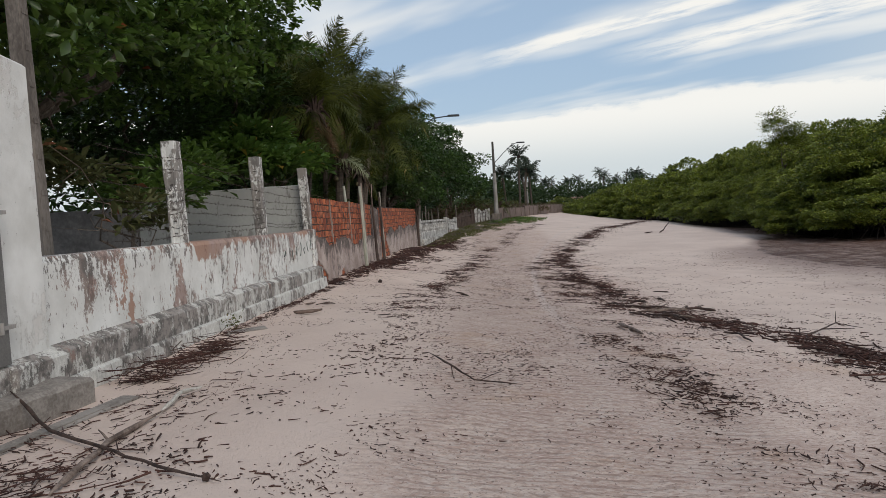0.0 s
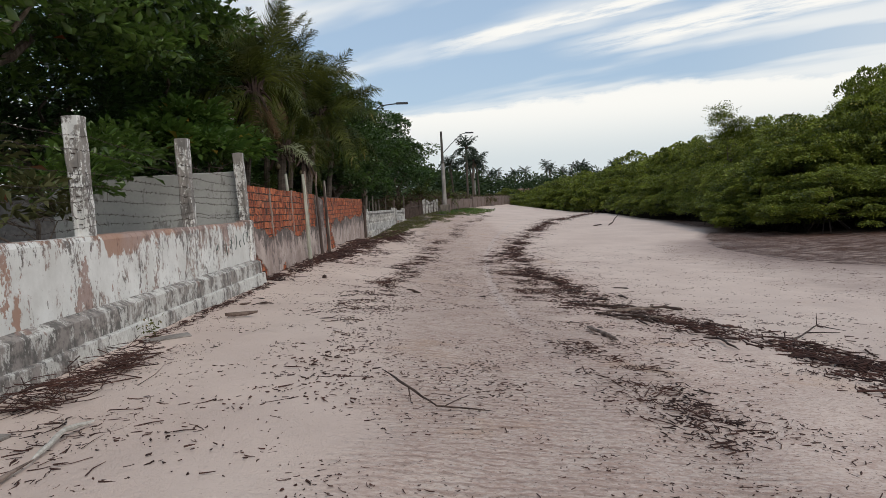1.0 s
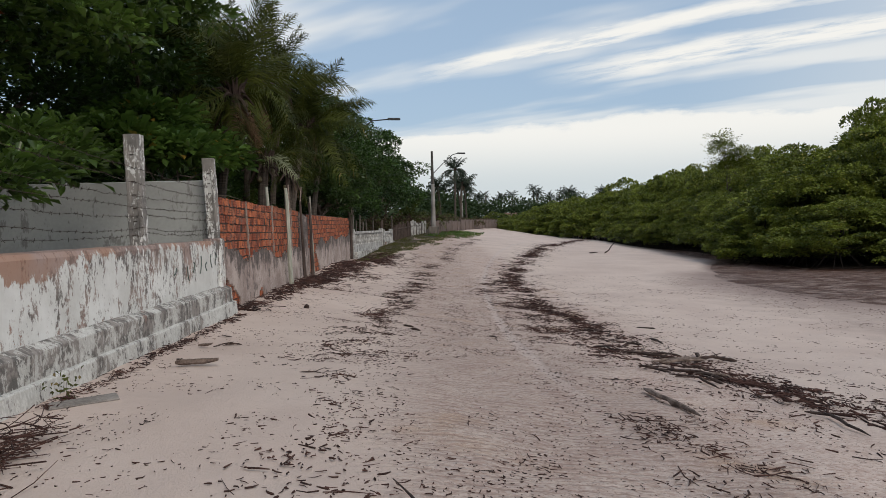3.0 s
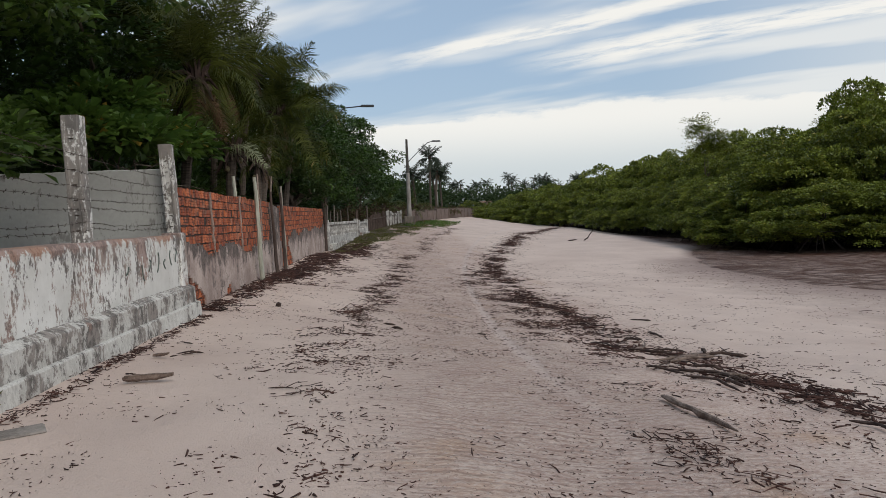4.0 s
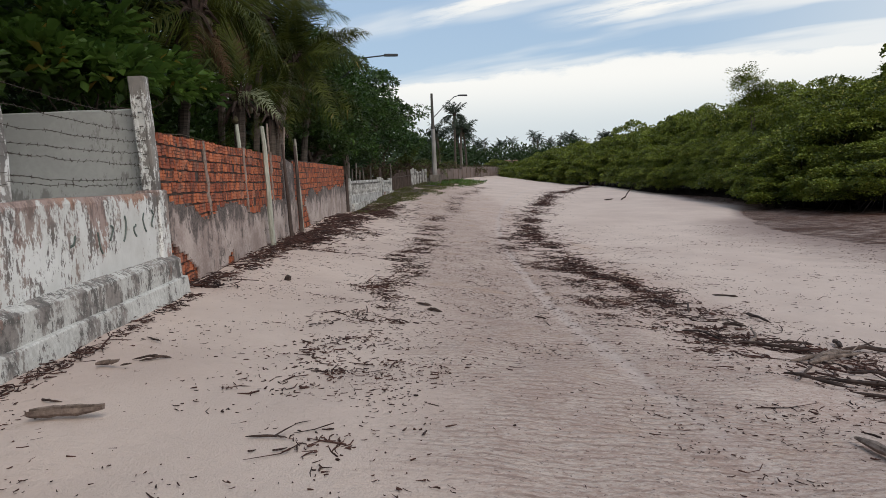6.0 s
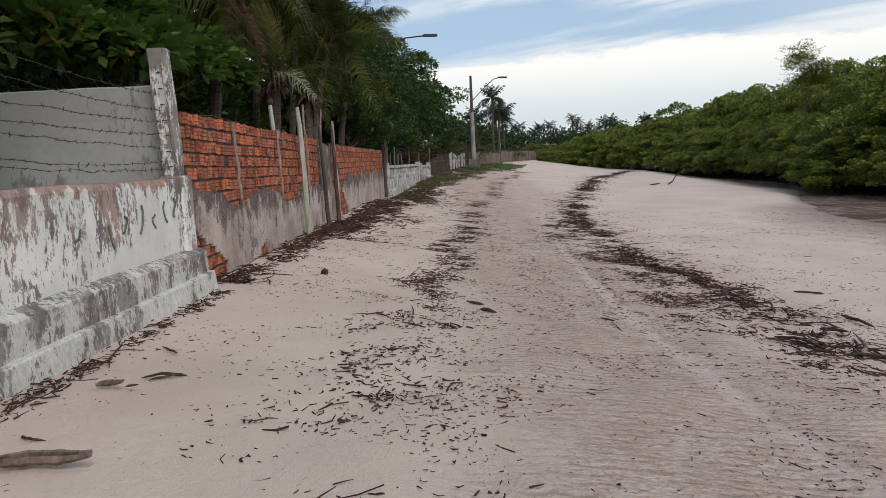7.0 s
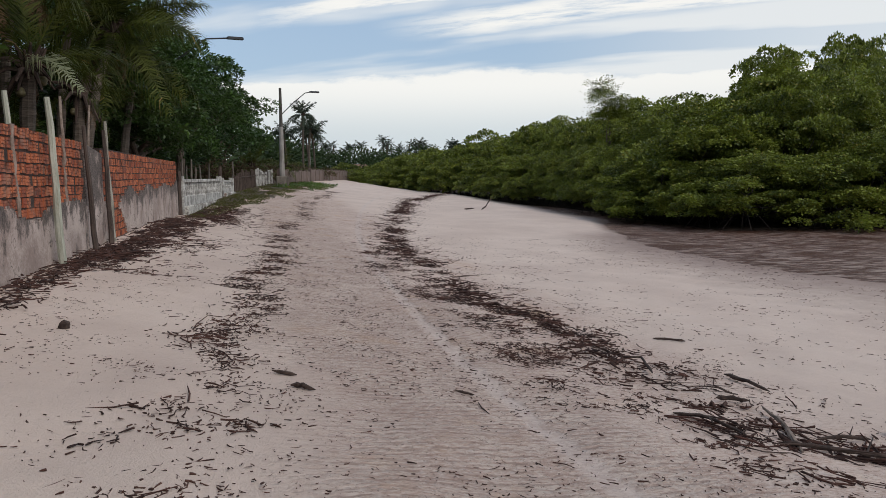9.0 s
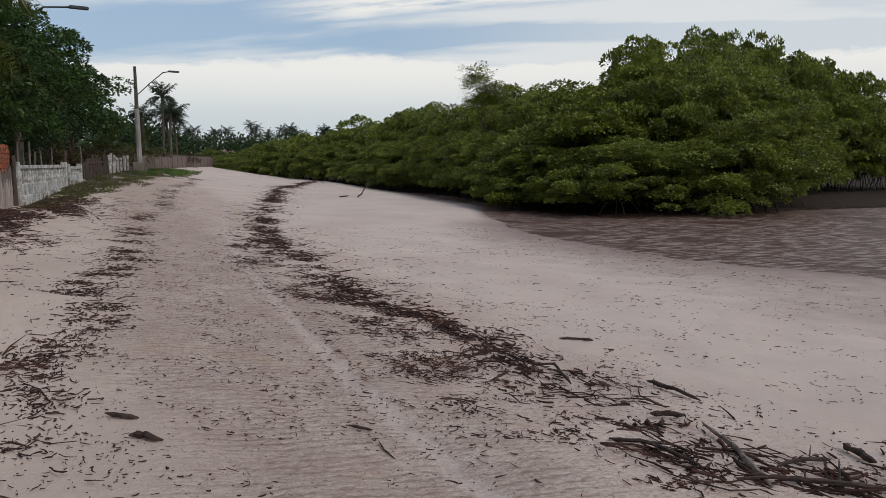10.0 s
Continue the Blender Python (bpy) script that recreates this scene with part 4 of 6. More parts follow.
BRICK_L, BRICK_H, COURSE = 0.166, 0.132, 0.156
walls = []
for idx, (y0, y1, za, zb) in enumerate(TOPS):
    core = Build().box(BX - 0.16, BX - 0.016, y0, y1, -0.1, min(za, zb) - 0.03)
    w = new("wall_brick", core.mesh("wall_brick", MORTAR))
    tagged(w, "unrendered red hollow-block wall with torn cement render below" if idx == 0 else "farther red hollow-block wall with patchy render below", "wall", kind="structure")
    walls.append(w)
    # torn cement render: a thick skin with a ragged edge and holes
    sy, sz = (0.035, 0.045) if idx == 0 else (0.07, 0.07)
    ny, nz = int((y1 - y0) / sy), int(1.75 / sz)
    on = np.zeros((ny + 2, nz + 2), dtype=bool)
    for i in range(ny):
        y = y0 + (i + 0.5) * sy
        ze = render_edge(y)
        for k in range(nz):
            z = -0.1 + (k + 0.5) * sz
            on[i + 1, k + 1] = z < ze and not torn_hole(y, z)
    r = Build()
    spot = {}

    def corner(i, k, back):
        key = (i, k, back)
        if key not in spot:
            y, z = y0 + i * sy, -0.1 + k * sz
            spot[key] = len(r.v)
            th = -0.036 if back else 0.026 + 0.010 * noise.noise((y * 1.5, z * 1.5, 5)) + 0.004 * noise.noise((y * 9, z * 9, 7))
            r.v.append((BX + th, y + 0.012 * noise.noise((y * 21, z * 21, 1)), z + 0.016 * noise.noise((y * 21, z * 21, 9))))
        return spot[key]
    for i in range(ny):
        for k in range(nz):
            if not on[i + 1, k + 1]:
                continue
            a0, b0, c0, d0 = (i, k), (i + 1, k), (i + 1, k + 1), (i, k + 1)
            r.f.append(tuple(corner(*q, False) for q in (a0, b0, c0, d0)))
            for di, dk, p, q in ((0, -1, a0, b0), (1, 0, b0, c0), (0, 1, c0, d0), (-1, 0, d0, a0)):
                if not on[i + 1 + di, k + 1 + dk]:
                    r.f.append((corner(*q, False), corner(*p, False), corner(*p, True), corner(*q, True)))
    child("cement_render", r.mesh("cement_render", PLASTER), w, "torn grey cement render")

# pilaster strips between the block panels
for y, zb, lean in ((18.40, 0.96, 0.17), (21.02, 1.0, 0.10), (23.57, 1.05, 0.05)):
    s = Build()
    ks = np.linspace(0, 1, 12)
    s.tube([(-0.004 + 0.008 * rng.normal(), lean * (1 - k) + 0.008 * rng.normal(), zb + (2.19 - zb) * k) for k in ks], [0.036 + 0.005 * rng.normal() for k in ks], 6, True, 0.12)
    ob = child("pilaster_strip", s.mesh("pilaster_strip", PILASTER), walls[0])
    ob.location = (BX, y, 0)

# cement panel between the stakes
pan = Build().box(BX - 0.14, BX + 0.03, 24.97, 26.5, -0.1, 2.12, 0.015)
pan.v = [(x, y, z - (0.14 * (y - 24.97) / 1.53 if z > 1 else 0)) for x, y, z in pan.v]
tagged(new("wall_panel", pan.mesh("wall_panel", PLASTER)), "narrow grey rendered wall panel", "wall", kind="structure")


def stake(x, y, z1, r, mat, lean, label, knots=3):
    z0 = float(height(x, y)) - 0.05
    p = Build()
    n = 7
    pts = [(x + lean[0] * k / (n - 1) + rng.normal() * 0.008, y + lean[1] * k / (n - 1) + rng.normal() * 0.012, z0 + (z1 - z0) * k / (n - 1)) for k in range(n)]
    p.tube(pts, [r * (1 - 0.05 * k) for k in range(n)], 7, True, 0.12)
    ob = new("fence_stake", p.mesh("fence_stake", mat))
    tagged(ob, label, "stake", "stakes along the brick wall")


stake(-3.10, 22.5, 2.66, 0.062, PALESTAKE, (-0.05, -0.2), "pale weathered wooden stake leaning on the brick wall")
stake(-3.46, 21.7, 2.66, 0.05, PALESTAKE, (0.0, -0.15), "pale stake behind the brick wall")
stake(-3.12, 24.95, 2.40, 0.048, DARKWOOD, (-0.03, -0.35), "dark rotten stake leaning on the wall")
stake(-3.11, 26.35, 2.42, 0.052, DARKWOOD, (-0.02, -0.15), "dark stake against the rendered panel")
stake(-3.13, 26.75, 2.62, 0.05, STAKE, (-0.04, -0.2), "thin grey stake against the wall")
stake(-3.40, 24.4, 2.85, 0.035, PALEWOOD, (0.0, -0.3), "thin crooked stick behind the wall")
stake(-3.42, 25.9, 2.9, 0.03, PALEWOOD, (0.05, 0.3), "thin crooked stick behind the wall")


# ---- white balustrade ----
def balustrade(p0, p1, zt, label):
    p0, p1 = Vector((*p0, 0)), Vector((*p1, 0))
    d = p1 - p0
    L = d.length
    ang = math.degrees(math.atan2(d.y, d.x))
    z0 = float(height(p0.x, p0.y)) - 0.1
    e = empty("balustrade", (p0.x, p0.y, z0), ang)
    h = zt - z0
    child("base_wall", Build().box(0, L, -0.08, 0.08, 0, 0.55 * h, 0.015).mesh("base_wall", BALWHITE), e)
    child("foot", Build().box(0, L, -0.26, -0.085, 0, 0.30 * h, 0.04).mesh("foot", PLINTH), e)
    child("handrail", Build().box(0, L, -0.09, 0.09, h - 0.12, h, 0.015).mesh("handrail", BALWHITE), e)
    nb = max(2, int(L / 0.34))
    bal = None
    for i in range(nb):
        x = (i + 0.5) * L / nb
        if bal is None:
            zz0, hh = 0.55 * h, 0.45 * h - 0.12
            bal = Build().tube([(0, 0, zz0 + hh * k) for k in (0, 0.08, 0.3, 0.5, 0.72, 0.92, 1)], [0.06, 0.05, 0.075, 0.05, 0.07, 0.05, 0.06], 7).mesh("baluster", BALWHITE)
        ob = child("baluster", bal, e)
        ob.location = (x, 0, 0)
    for x in (0.0, L):
        child("pier", Build().box(x - 0.11, x + 0.11, -0.12, 0.12, 0, h + 0.12, 0.02).mesh("pier", BALWHITE), e)
    tagged(e, label, "balustrade")


balustrade((-3.15, 41.2), (-2.1, 49.5), 1.42, "low grubby white balustrade along the track")
balustrade((-2.02, 50.3), (-1.62, 53.2), 1.34, "short farther piece of grubby white balustrade")
for x, y, z1 in ((-3.2, 41.0, 1.75), (-2.06, 49.9, 2.05)):
    stake(x, y, z1, 0.10, DARKWOOD, (0.0, 0.05), "dark wooden fence post by the balustrade")
for x, y, z1 in ((-3.25, 42.6, 2.25), (-3.15, 43.7, 2.0), (-3.05, 44.6, 2.3), (-2.95, 45.6, 1.95), (-2.75, 47.3, 2.1), (-2.5, 48.6, 2.2), (-1.58, 53.3, 2.35)):
    stake(x, y, z1, 0.055, OLDPOLE, (rng.normal() * 0.06, 0.03), "thin grey fence post behind the balustrade")


def picket_fence(p0, p1, n, h, pale_from):
    e = empty("picket_fence", (p0[0], p0[1], float(height(*p0))))
    for i in range(n):
        k = i / (n - 1)
        x, y = p0[0] + (p1[0] - p0[0]) * k, p0[1] + (p1[1] - p0[1]) * k
        z = float(height(x, y)) - float(height(*p0))
        hh = h * rng.uniform(0.78, 1.12)
        b = Build().box(-0.075, 0.075, -0.035, 0.035, -0.1, hh, 0.02, rng.normal() * 0.04)
        ob = child("picket", b.mesh("picket", BALWHITE if i > pale_from and i % 3 else DARKWOOD), e)
        ob.location = (x - p0[0], y - p0[1], z)
    q0 = Vector((0, 0, h * 0.7))
    q1 = Vector((p1[0] - p0[0], p1[1] - p0[1], h * 0.7 + float(height(*p1)) - float(height(*p0))))
    child("rail", Build().tube([q0, q1], [0.04, 0.04], 6).mesh("rail", DARKWOOD), e)
    tagged(e, "weathered picket fence, partly whitewashed", "fence")


picket_fence((-1.5, 54.2), (1.0, 71.5), 34, 1.12, 15)


# ---- street lamps ----
def street_lamp(x, y, z0, z1, arm, label, dark_from=0.60, base=True):
    e = empty("street_lamp", (x, y, z0))
    h = z1 - z0
    zm = h * dark_from
    child("pole", Build().tube([(0, 0, -0.2), (0, 0, zm)], [0.20, 0.15], 8).mesh("pole", POLE), e)
    child("upper_pole", Build().tube([(0, 0, zm), (0, 0, h)], [0.13, 0.09], 8).mesh("upper_pole", DARKPOLE), e, "dark upper pole")
    ax, ay, az = arm
    turn = math.atan2(ay, ax)
    za = h * 0.72
    bracket = child("arm", Build().tube([(0, 0, za), (ax * 0.35, ay * 0.35, za + (az - z0 - za) * 0.5), (ax * 0.7, ay * 0.7, az - z0 - 0.10), (ax - 0.36 * math.cos(turn), ay - 0.36 * math.sin(turn), az - z0)], [0.035] * 4, 6).mesh("arm", LAMPGREY), e)
    hd = Build().box(-0.42, 0.30, -0.13, 0.13, -0.04, 0.07, 0.03)
    hd.v = [(px * math.cos(turn) - py * math.sin(turn) + ax, px * math.sin(turn) + py * math.cos(turn) + ay, pz + az - z0) for px, py, pz in hd.v]
    child("lamp_head", hd.mesh("lamp_head", LAMPGREY), bracket)
    if base:
        child("base_block", Build().box(-0.45, 0.45, -0.4, 0.4, -0.3, 0.60, 0.04).mesh("base_block", OLDPOLE), e)
    tagged(e, label, "street lamp", "street lamps along the track")


street_lamp(1.58, 66.0, 0.95, 7.9, (2.55, 0.6, 7.72), "concrete street lamp with a dark top and long arm")
street_lamp(-5.3, 45.0, 0.3, 7.0, (4.35, 0.8, 7.72), "street lamp whose arm sticks out of the trees", 0.55, False)
street_lamp(8.6, 139.0, 1.0, 8.0, (2.1, 0.6, 8.9), "distant pale concrete street lamp", 0.95, False)
street_lamp(11.3, 172.0, 1.0, 7.6, (2.8, 0.6, 8.6), "farther pale street lamp at the bend", 0.95, False)

# ---- trees ----
def limbs(base, tips, r0, fork):
    """Trunk to the fork, then a limb to each tip."""
    b = Build()
    tr = wavy(base, fork, 6, 0.06)
    b.tube(tr, [r0 * (1 - 0.07 * i) for i in range(6)], 9, True, 0.06)
    for tp in tips:
        p = wavy(fork, tp, 6, 0.16)
        b.tube(p, [r0 * 0.55 * (1 - 0.16 * i) for i in range(6)], 6, True, 0.05)
        for _ in range(2):
            k = int(rng.integers(2, 5))
            q = Vector(p[k]) + Vector(rng.normal(size=3)) * 0.55
            b.tube(wavy(p[k], q, 4, 0.08), [r0 * 0.2, r0 * 0.16, r0 * 0.11, r0 * 0.05], 5)
    return b


def broadleaf(name, x, y, lobes, n_clumps, per, clump_r, leaf_l, leaf_w, mat, r0, label, category="tree", shell=0.5, fork_z=None):
    z0 = float(height(x, y))
    e = empty(name, (x, y, z0))
    loc = [(l[0] - x, l[1] - y, l[2] - z0, l[3], l[4], l[5]) for l in lobes]
    fz = fork_z if fork_z else min(l[2] for l in loc) * 0.7
    tips = [(l[0] + rng.normal() * 0.3, l[1] + rng.normal() * 0.3, l[2] + 0.3 * l[5]) for l in loc]
    child("trunk", limbs((0, 0, -0.1), tips, r0, (rng.normal() * 0.2, rng.normal() * 0.2, fz)).mesh("trunk", BARK), e)
    child("crown", (boughs("crown", loc, n_clumps, per, clump_r, leaf_l, leaf_w, mat, shell) if per > 40 else leafy("crown", loc, n_clumps, per, clump_r, leaf_l, leaf_w, mat, shell)), e)
    return tagged(e, label, category)


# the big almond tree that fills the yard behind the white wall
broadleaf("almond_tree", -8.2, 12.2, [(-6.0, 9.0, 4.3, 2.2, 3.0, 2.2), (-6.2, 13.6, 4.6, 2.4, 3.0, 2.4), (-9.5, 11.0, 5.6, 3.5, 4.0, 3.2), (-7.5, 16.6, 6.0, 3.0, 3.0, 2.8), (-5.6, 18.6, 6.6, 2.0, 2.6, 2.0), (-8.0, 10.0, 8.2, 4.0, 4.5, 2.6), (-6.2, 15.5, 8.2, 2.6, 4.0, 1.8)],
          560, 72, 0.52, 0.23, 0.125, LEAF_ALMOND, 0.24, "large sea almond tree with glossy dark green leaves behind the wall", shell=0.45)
broadleaf("almond_tree", -9.6, 20.5, [(-8.5, 19.0, 4.2, 2.8, 2.6, 2.6), (-11.5, 17.5, 4.8, 3.5, 3.5, 3.4), (-8.0, 22.0, 6.0, 2.6, 3.0, 2.4), (-13.0, 14.0, 5.2, 3.5, 3.5, 3.6), (-12.5, 9.0, 5.5, 3.5, 3.5, 3.5)],
          105, 66, 0.75, 0.25, 0.135, LEAF_ALMOND, 0.22, "dark broadleaf tree deeper in the yard", shell=0.4)
broadleaf("almond_bush", -5.3, 19.6, [(-4.75, 18.3, 3.15, 0.75, 0.8, 0.5), (-5.4, 17.3, 3.2, 1.0, 0.7, 0.55), (-4.8, 20.2, 3.3, 0.75, 1.0, 0.6), (-4.7, 22.0, 3.35, 0.55, 0.9, 0.4), (-5.3, 19.2, 3.8, 0.9, 1.2, 0.5), (-4.2, 17.5, 3.05, 0.5, 0.4, 0.26)],
          330, 11, 0.17, 0.25, 0.135, LEAF_BUSH, 0.06, "young sea almond with bright leaves leaning over the grey wall", "bush", 0.4, 1.6)
broadleaf("shrub", -4.1, 9.7, [(-3.75, 9.35, 1.95, 0.22, 0.40, 0.28), (-3.72, 9.75, 1.72, 0.2, 0.42, 0.22), (-3.8, 8.75, 1.72, 0.18, 0.32, 0.18), (-4.3, 9.0, 2.35, 0.35, 0.7, 0.3), (-4.6, 8.0, 2.5, 0.4, 0.7, 0.4)],
          64, 9, 0.09, 0.19, 0.075, leaf_material("shrub_leaf", (0.035, 0.045, 0.016), (0.14, 0.14, 0.055), (0.3, 0.10, 0.06)), 0.03, "olive and reddish shrub growing over the wall", "bush", 0.2)
broadleaf("shrub", -5.2, 12.3, [(-4.6, 12.0, 2.2, 0.7, 1.2, 0.6), (-5.2, 14.2, 2.6, 0.8, 1.2, 0.8)],
          90, 12, 0.2, 0.2, 0.10, LEAF_ALMOND, 0.05, "green shrub behind the posts", "bush", 0.2)

# trees beyond the brick walls
broadleaf("shade_tree", -8.4, 27.0, [(-7.6, 25.0, 6.4, 2.2, 2.6, 2.2), (-8.2, 29.0, 7.2, 2.4, 2.8, 2.2), (-7.2, 21.4, 6.2, 2.2, 2.6, 2.4), (-7.0, 27.0, 5.0, 1.8, 2.4, 2.0), (-6.8, 32.5, 6.0, 1.7, 2.4, 2.0)],
          240, 68, 0.7, 0.20, 0.11, LEAF_TREE, 0.2, "dark leafy tree crowding behind the palms")
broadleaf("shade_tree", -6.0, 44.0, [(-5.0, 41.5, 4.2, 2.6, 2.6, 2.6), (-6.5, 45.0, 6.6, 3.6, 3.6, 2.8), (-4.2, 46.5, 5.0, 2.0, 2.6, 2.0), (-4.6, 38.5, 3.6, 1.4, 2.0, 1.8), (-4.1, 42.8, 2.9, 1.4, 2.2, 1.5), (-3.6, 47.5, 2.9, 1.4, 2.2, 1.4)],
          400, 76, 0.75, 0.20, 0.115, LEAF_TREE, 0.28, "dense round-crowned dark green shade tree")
broadleaf("shade_tree", -4.6, 55.0, [(-3.4, 52.0, 5.0, 2.6, 3.0, 2.4), (-4.4, 56.0, 7.0, 3.3, 3.6, 2.4), (-1.8, 58.0, 5.0, 2.4, 3.0, 2.0), (-6.5, 50.0, 7.4, 3.0, 3.0, 2.6)],
          280, 72, 0.8, 0.24, 0.13, LEAF_TREE, 0.3, "tall dark shade tree with a feathery outline")
broadleaf("shade_tree", -9.5, 36.0, [(-9.0, 35.0, 5.6, 3.4, 3.6, 3.4), (-8.6, 29.5, 5.2, 3.0, 3.2, 3.2), (-12.0, 26.0, 6.2, 3.6, 3.6, 4.0), (-6.6, 37.4, 7.0, 1.5, 1.6, 1.5)],
          245, 66, 0.9, 0.27, 0.15, LEAF_TREE, 0.26, "dark tree behind the coconut palms")
broadleaf("shade_tree", -2.6, 66.0, [(-1.6, 63.5, 3.8, 2.0, 2.4, 1.8), (-2.6, 68.0, 5.0, 2.6, 2.8, 2.2)],
          140, 62, 0.75, 0.26, 0.14, LEAF_TREE, 0.2, "low spreading tree behind the fence")


UNDER = [(-6.6 - 1.8 * rng.random(), y, 2.0, 1.6, 1.6, 1.4 + 0.7 * rng.random()) for y in np.arange(19.0, 60, 2.1)]
UNDER += [(-9.5 - 3 * rng.random(), y, 3.2, 2.4, 2.2, 2.6) for y in np.arange(18.5, 62, 3.0)]
UNDER += [(-8.2 - rng.random(), y, 4.2, 1.8, 1.8, 1.8) for y in np.arange(19.5, 62, 2.4)]
ob = new("undergrowth", leafy("undergrowth", UNDER, 3900, 13, 0.36, 0.26, 0.13, LEAF_TREE, 0.55))
tagged(ob, "dark tangled undergrowth behind the brick walls", "undergrowth", kind="stuff")


# ---- coconut palms ----
def frond(length, droop, leaflets, width, stiff=0.0, hang=0.55, half=0.022):
    """Leaflets and rachis of one frond that starts at the origin along +x; z up."""
    ks = np.linspace(0, 1, 10)
    pts = [(length * (k - 0.16 * droop * k * k), 0.0, length * (0.30 * k * (1 - stiff) - droop * k * k)) for k in ks]
    P = np.array(pts)
    t = np.linspace(0.14, 0.99, leaflets)
    base = np.stack([np.interp(t, ks, P[:, i]) for i in range(3)], 1)
    tang = np.gradient(base, axis=0)
    tang /= np.linalg.norm(tang, axis=1, keepdims=True)
    ll = width * np.sin(np.pi * np.clip(0.12 + 0.86 * t, 0, 1)) ** 0.7 * rng.uniform(0.75, 1.1, leaflets) * np.where(rng.random(leaflets) < 0.12, 0.25, 1.0)
    V, F = [], []
    o = 0
    for s in (-1, 1):
        ax = tang * 0.75 + np.array([0, s * 1.0, 0.12]) + rng.normal(size=(leaflets, 3)) * 0.2
        ax /= np.linalg.norm(ax, axis=1, keepdims=True)
        mid = base + ax * ll[:, None] * 0.5
        tip = base + ax * ll[:, None] * 0.95 + np.array([0, 0, -1.0]) * ll[:, None] * (hang * rng.uniform(0.45, 1.25, (leaflets, 1)))
        hw = tang * half
        v = np.stack([base - hw, base + hw, mid + hw * 1.1, tip, mid - hw * 1.1], 1).reshape(-1, 3)
        i = np.arange(leaflets)[:, None] * 5 + o
        F.append(np.concatenate([i + np.array([[0, 1, 2]]), i + np.array([[0, 2, 4]]), i + np.array([[4, 2, 3]])], 1).reshape(-1, 3))
        V.append(v)
        o += len(v)
    # rachis as a thin three-sided bar
    r = 0.028 * (1 - 0.85 * ks)[:, None]
    ring = np.stack([P + np.array([0, 1, 0]) * r, P + np.array([0, -1, 0]) * r, P + np.array([0, 0, -1.3]) * r], 1).reshape(-1, 3)
    V.append(ring)
    for a0 in range(9):
        for k in range(3):
            p, q = o + a0 * 3 + k, o + a0 * 3 + (k + 1) % 3
            F.append(np.array([[p, q, q + 3], [p, q + 3, p + 3]]))
    return np.concatenate(V), np.concatenate(F)


def frond_mesh(name, length, droop, leaflets, width, mat, stiff=0.0, hang=0.55, half=0.022):
    v, f = frond(length, droop, leaflets, width, stiff, hang, half)
    return mesh_of(name, v, f, mat)


FRONDS = [frond_mesh("frond", l + rng.normal() * 0.2, d + 0.05 * rng.normal(), 62, w, LEAF_PALM, st, hg, 0.0145) for l, d, w, st, hg in
          ((3.1, 0.18, 0.85, 0.0, 0.22), (3.1, 0.26, 0.9, 0.0, 0.28), (3.2, 0.36, 0.95, 0.0, 0.38), (3.0, 0.46, 0.95, 0.05, 0.5), (2.9, 0.6, 0.9, 0.1, 0.7), (2.7, 0.8, 0.85, 0.2, 0.9), (2.4, 1.0, 0.8, 0.4, 1.0), (2.1, 1.15, 0.75, 0.5, 1.1))]
FARFRONDS = [frond_mesh("frond", 2.7, 0.3, 18, 0.85, LEAF_SKYLINE, 0.0, 0.6, 0.055), frond_mesh("frond", 2.6, 0.75, 18, 0.8, LEAF_SKYLINE, 0.1, 0.9, 0.055)]
PALEFROND = frond_mesh("pale_frond", 1.7, 1.0, 40, 0.55, LEAF_PALE, 0.0, 0.85, 0.018)
DRYFRONDS = [frond_mesh("dry_frond", 2.0, 0.95, 34, 0.42, LEAF_DRY, 0.8, 0.9), frond_mesh("dry_frond", 2.2, 0.7, 34, 0.5, LEAF_DRY, 0.6, 0.9)]
NUT = Build().tube([(0, 0, -0.13), (0, 0, -0.10), (0, 0, 0), (0, 0, 0.09), (0, 0, 0.13)], [0.02, 0.075, 0.105, 0.075, 0.02], 9).mesh("coconut", COCONUT, True)


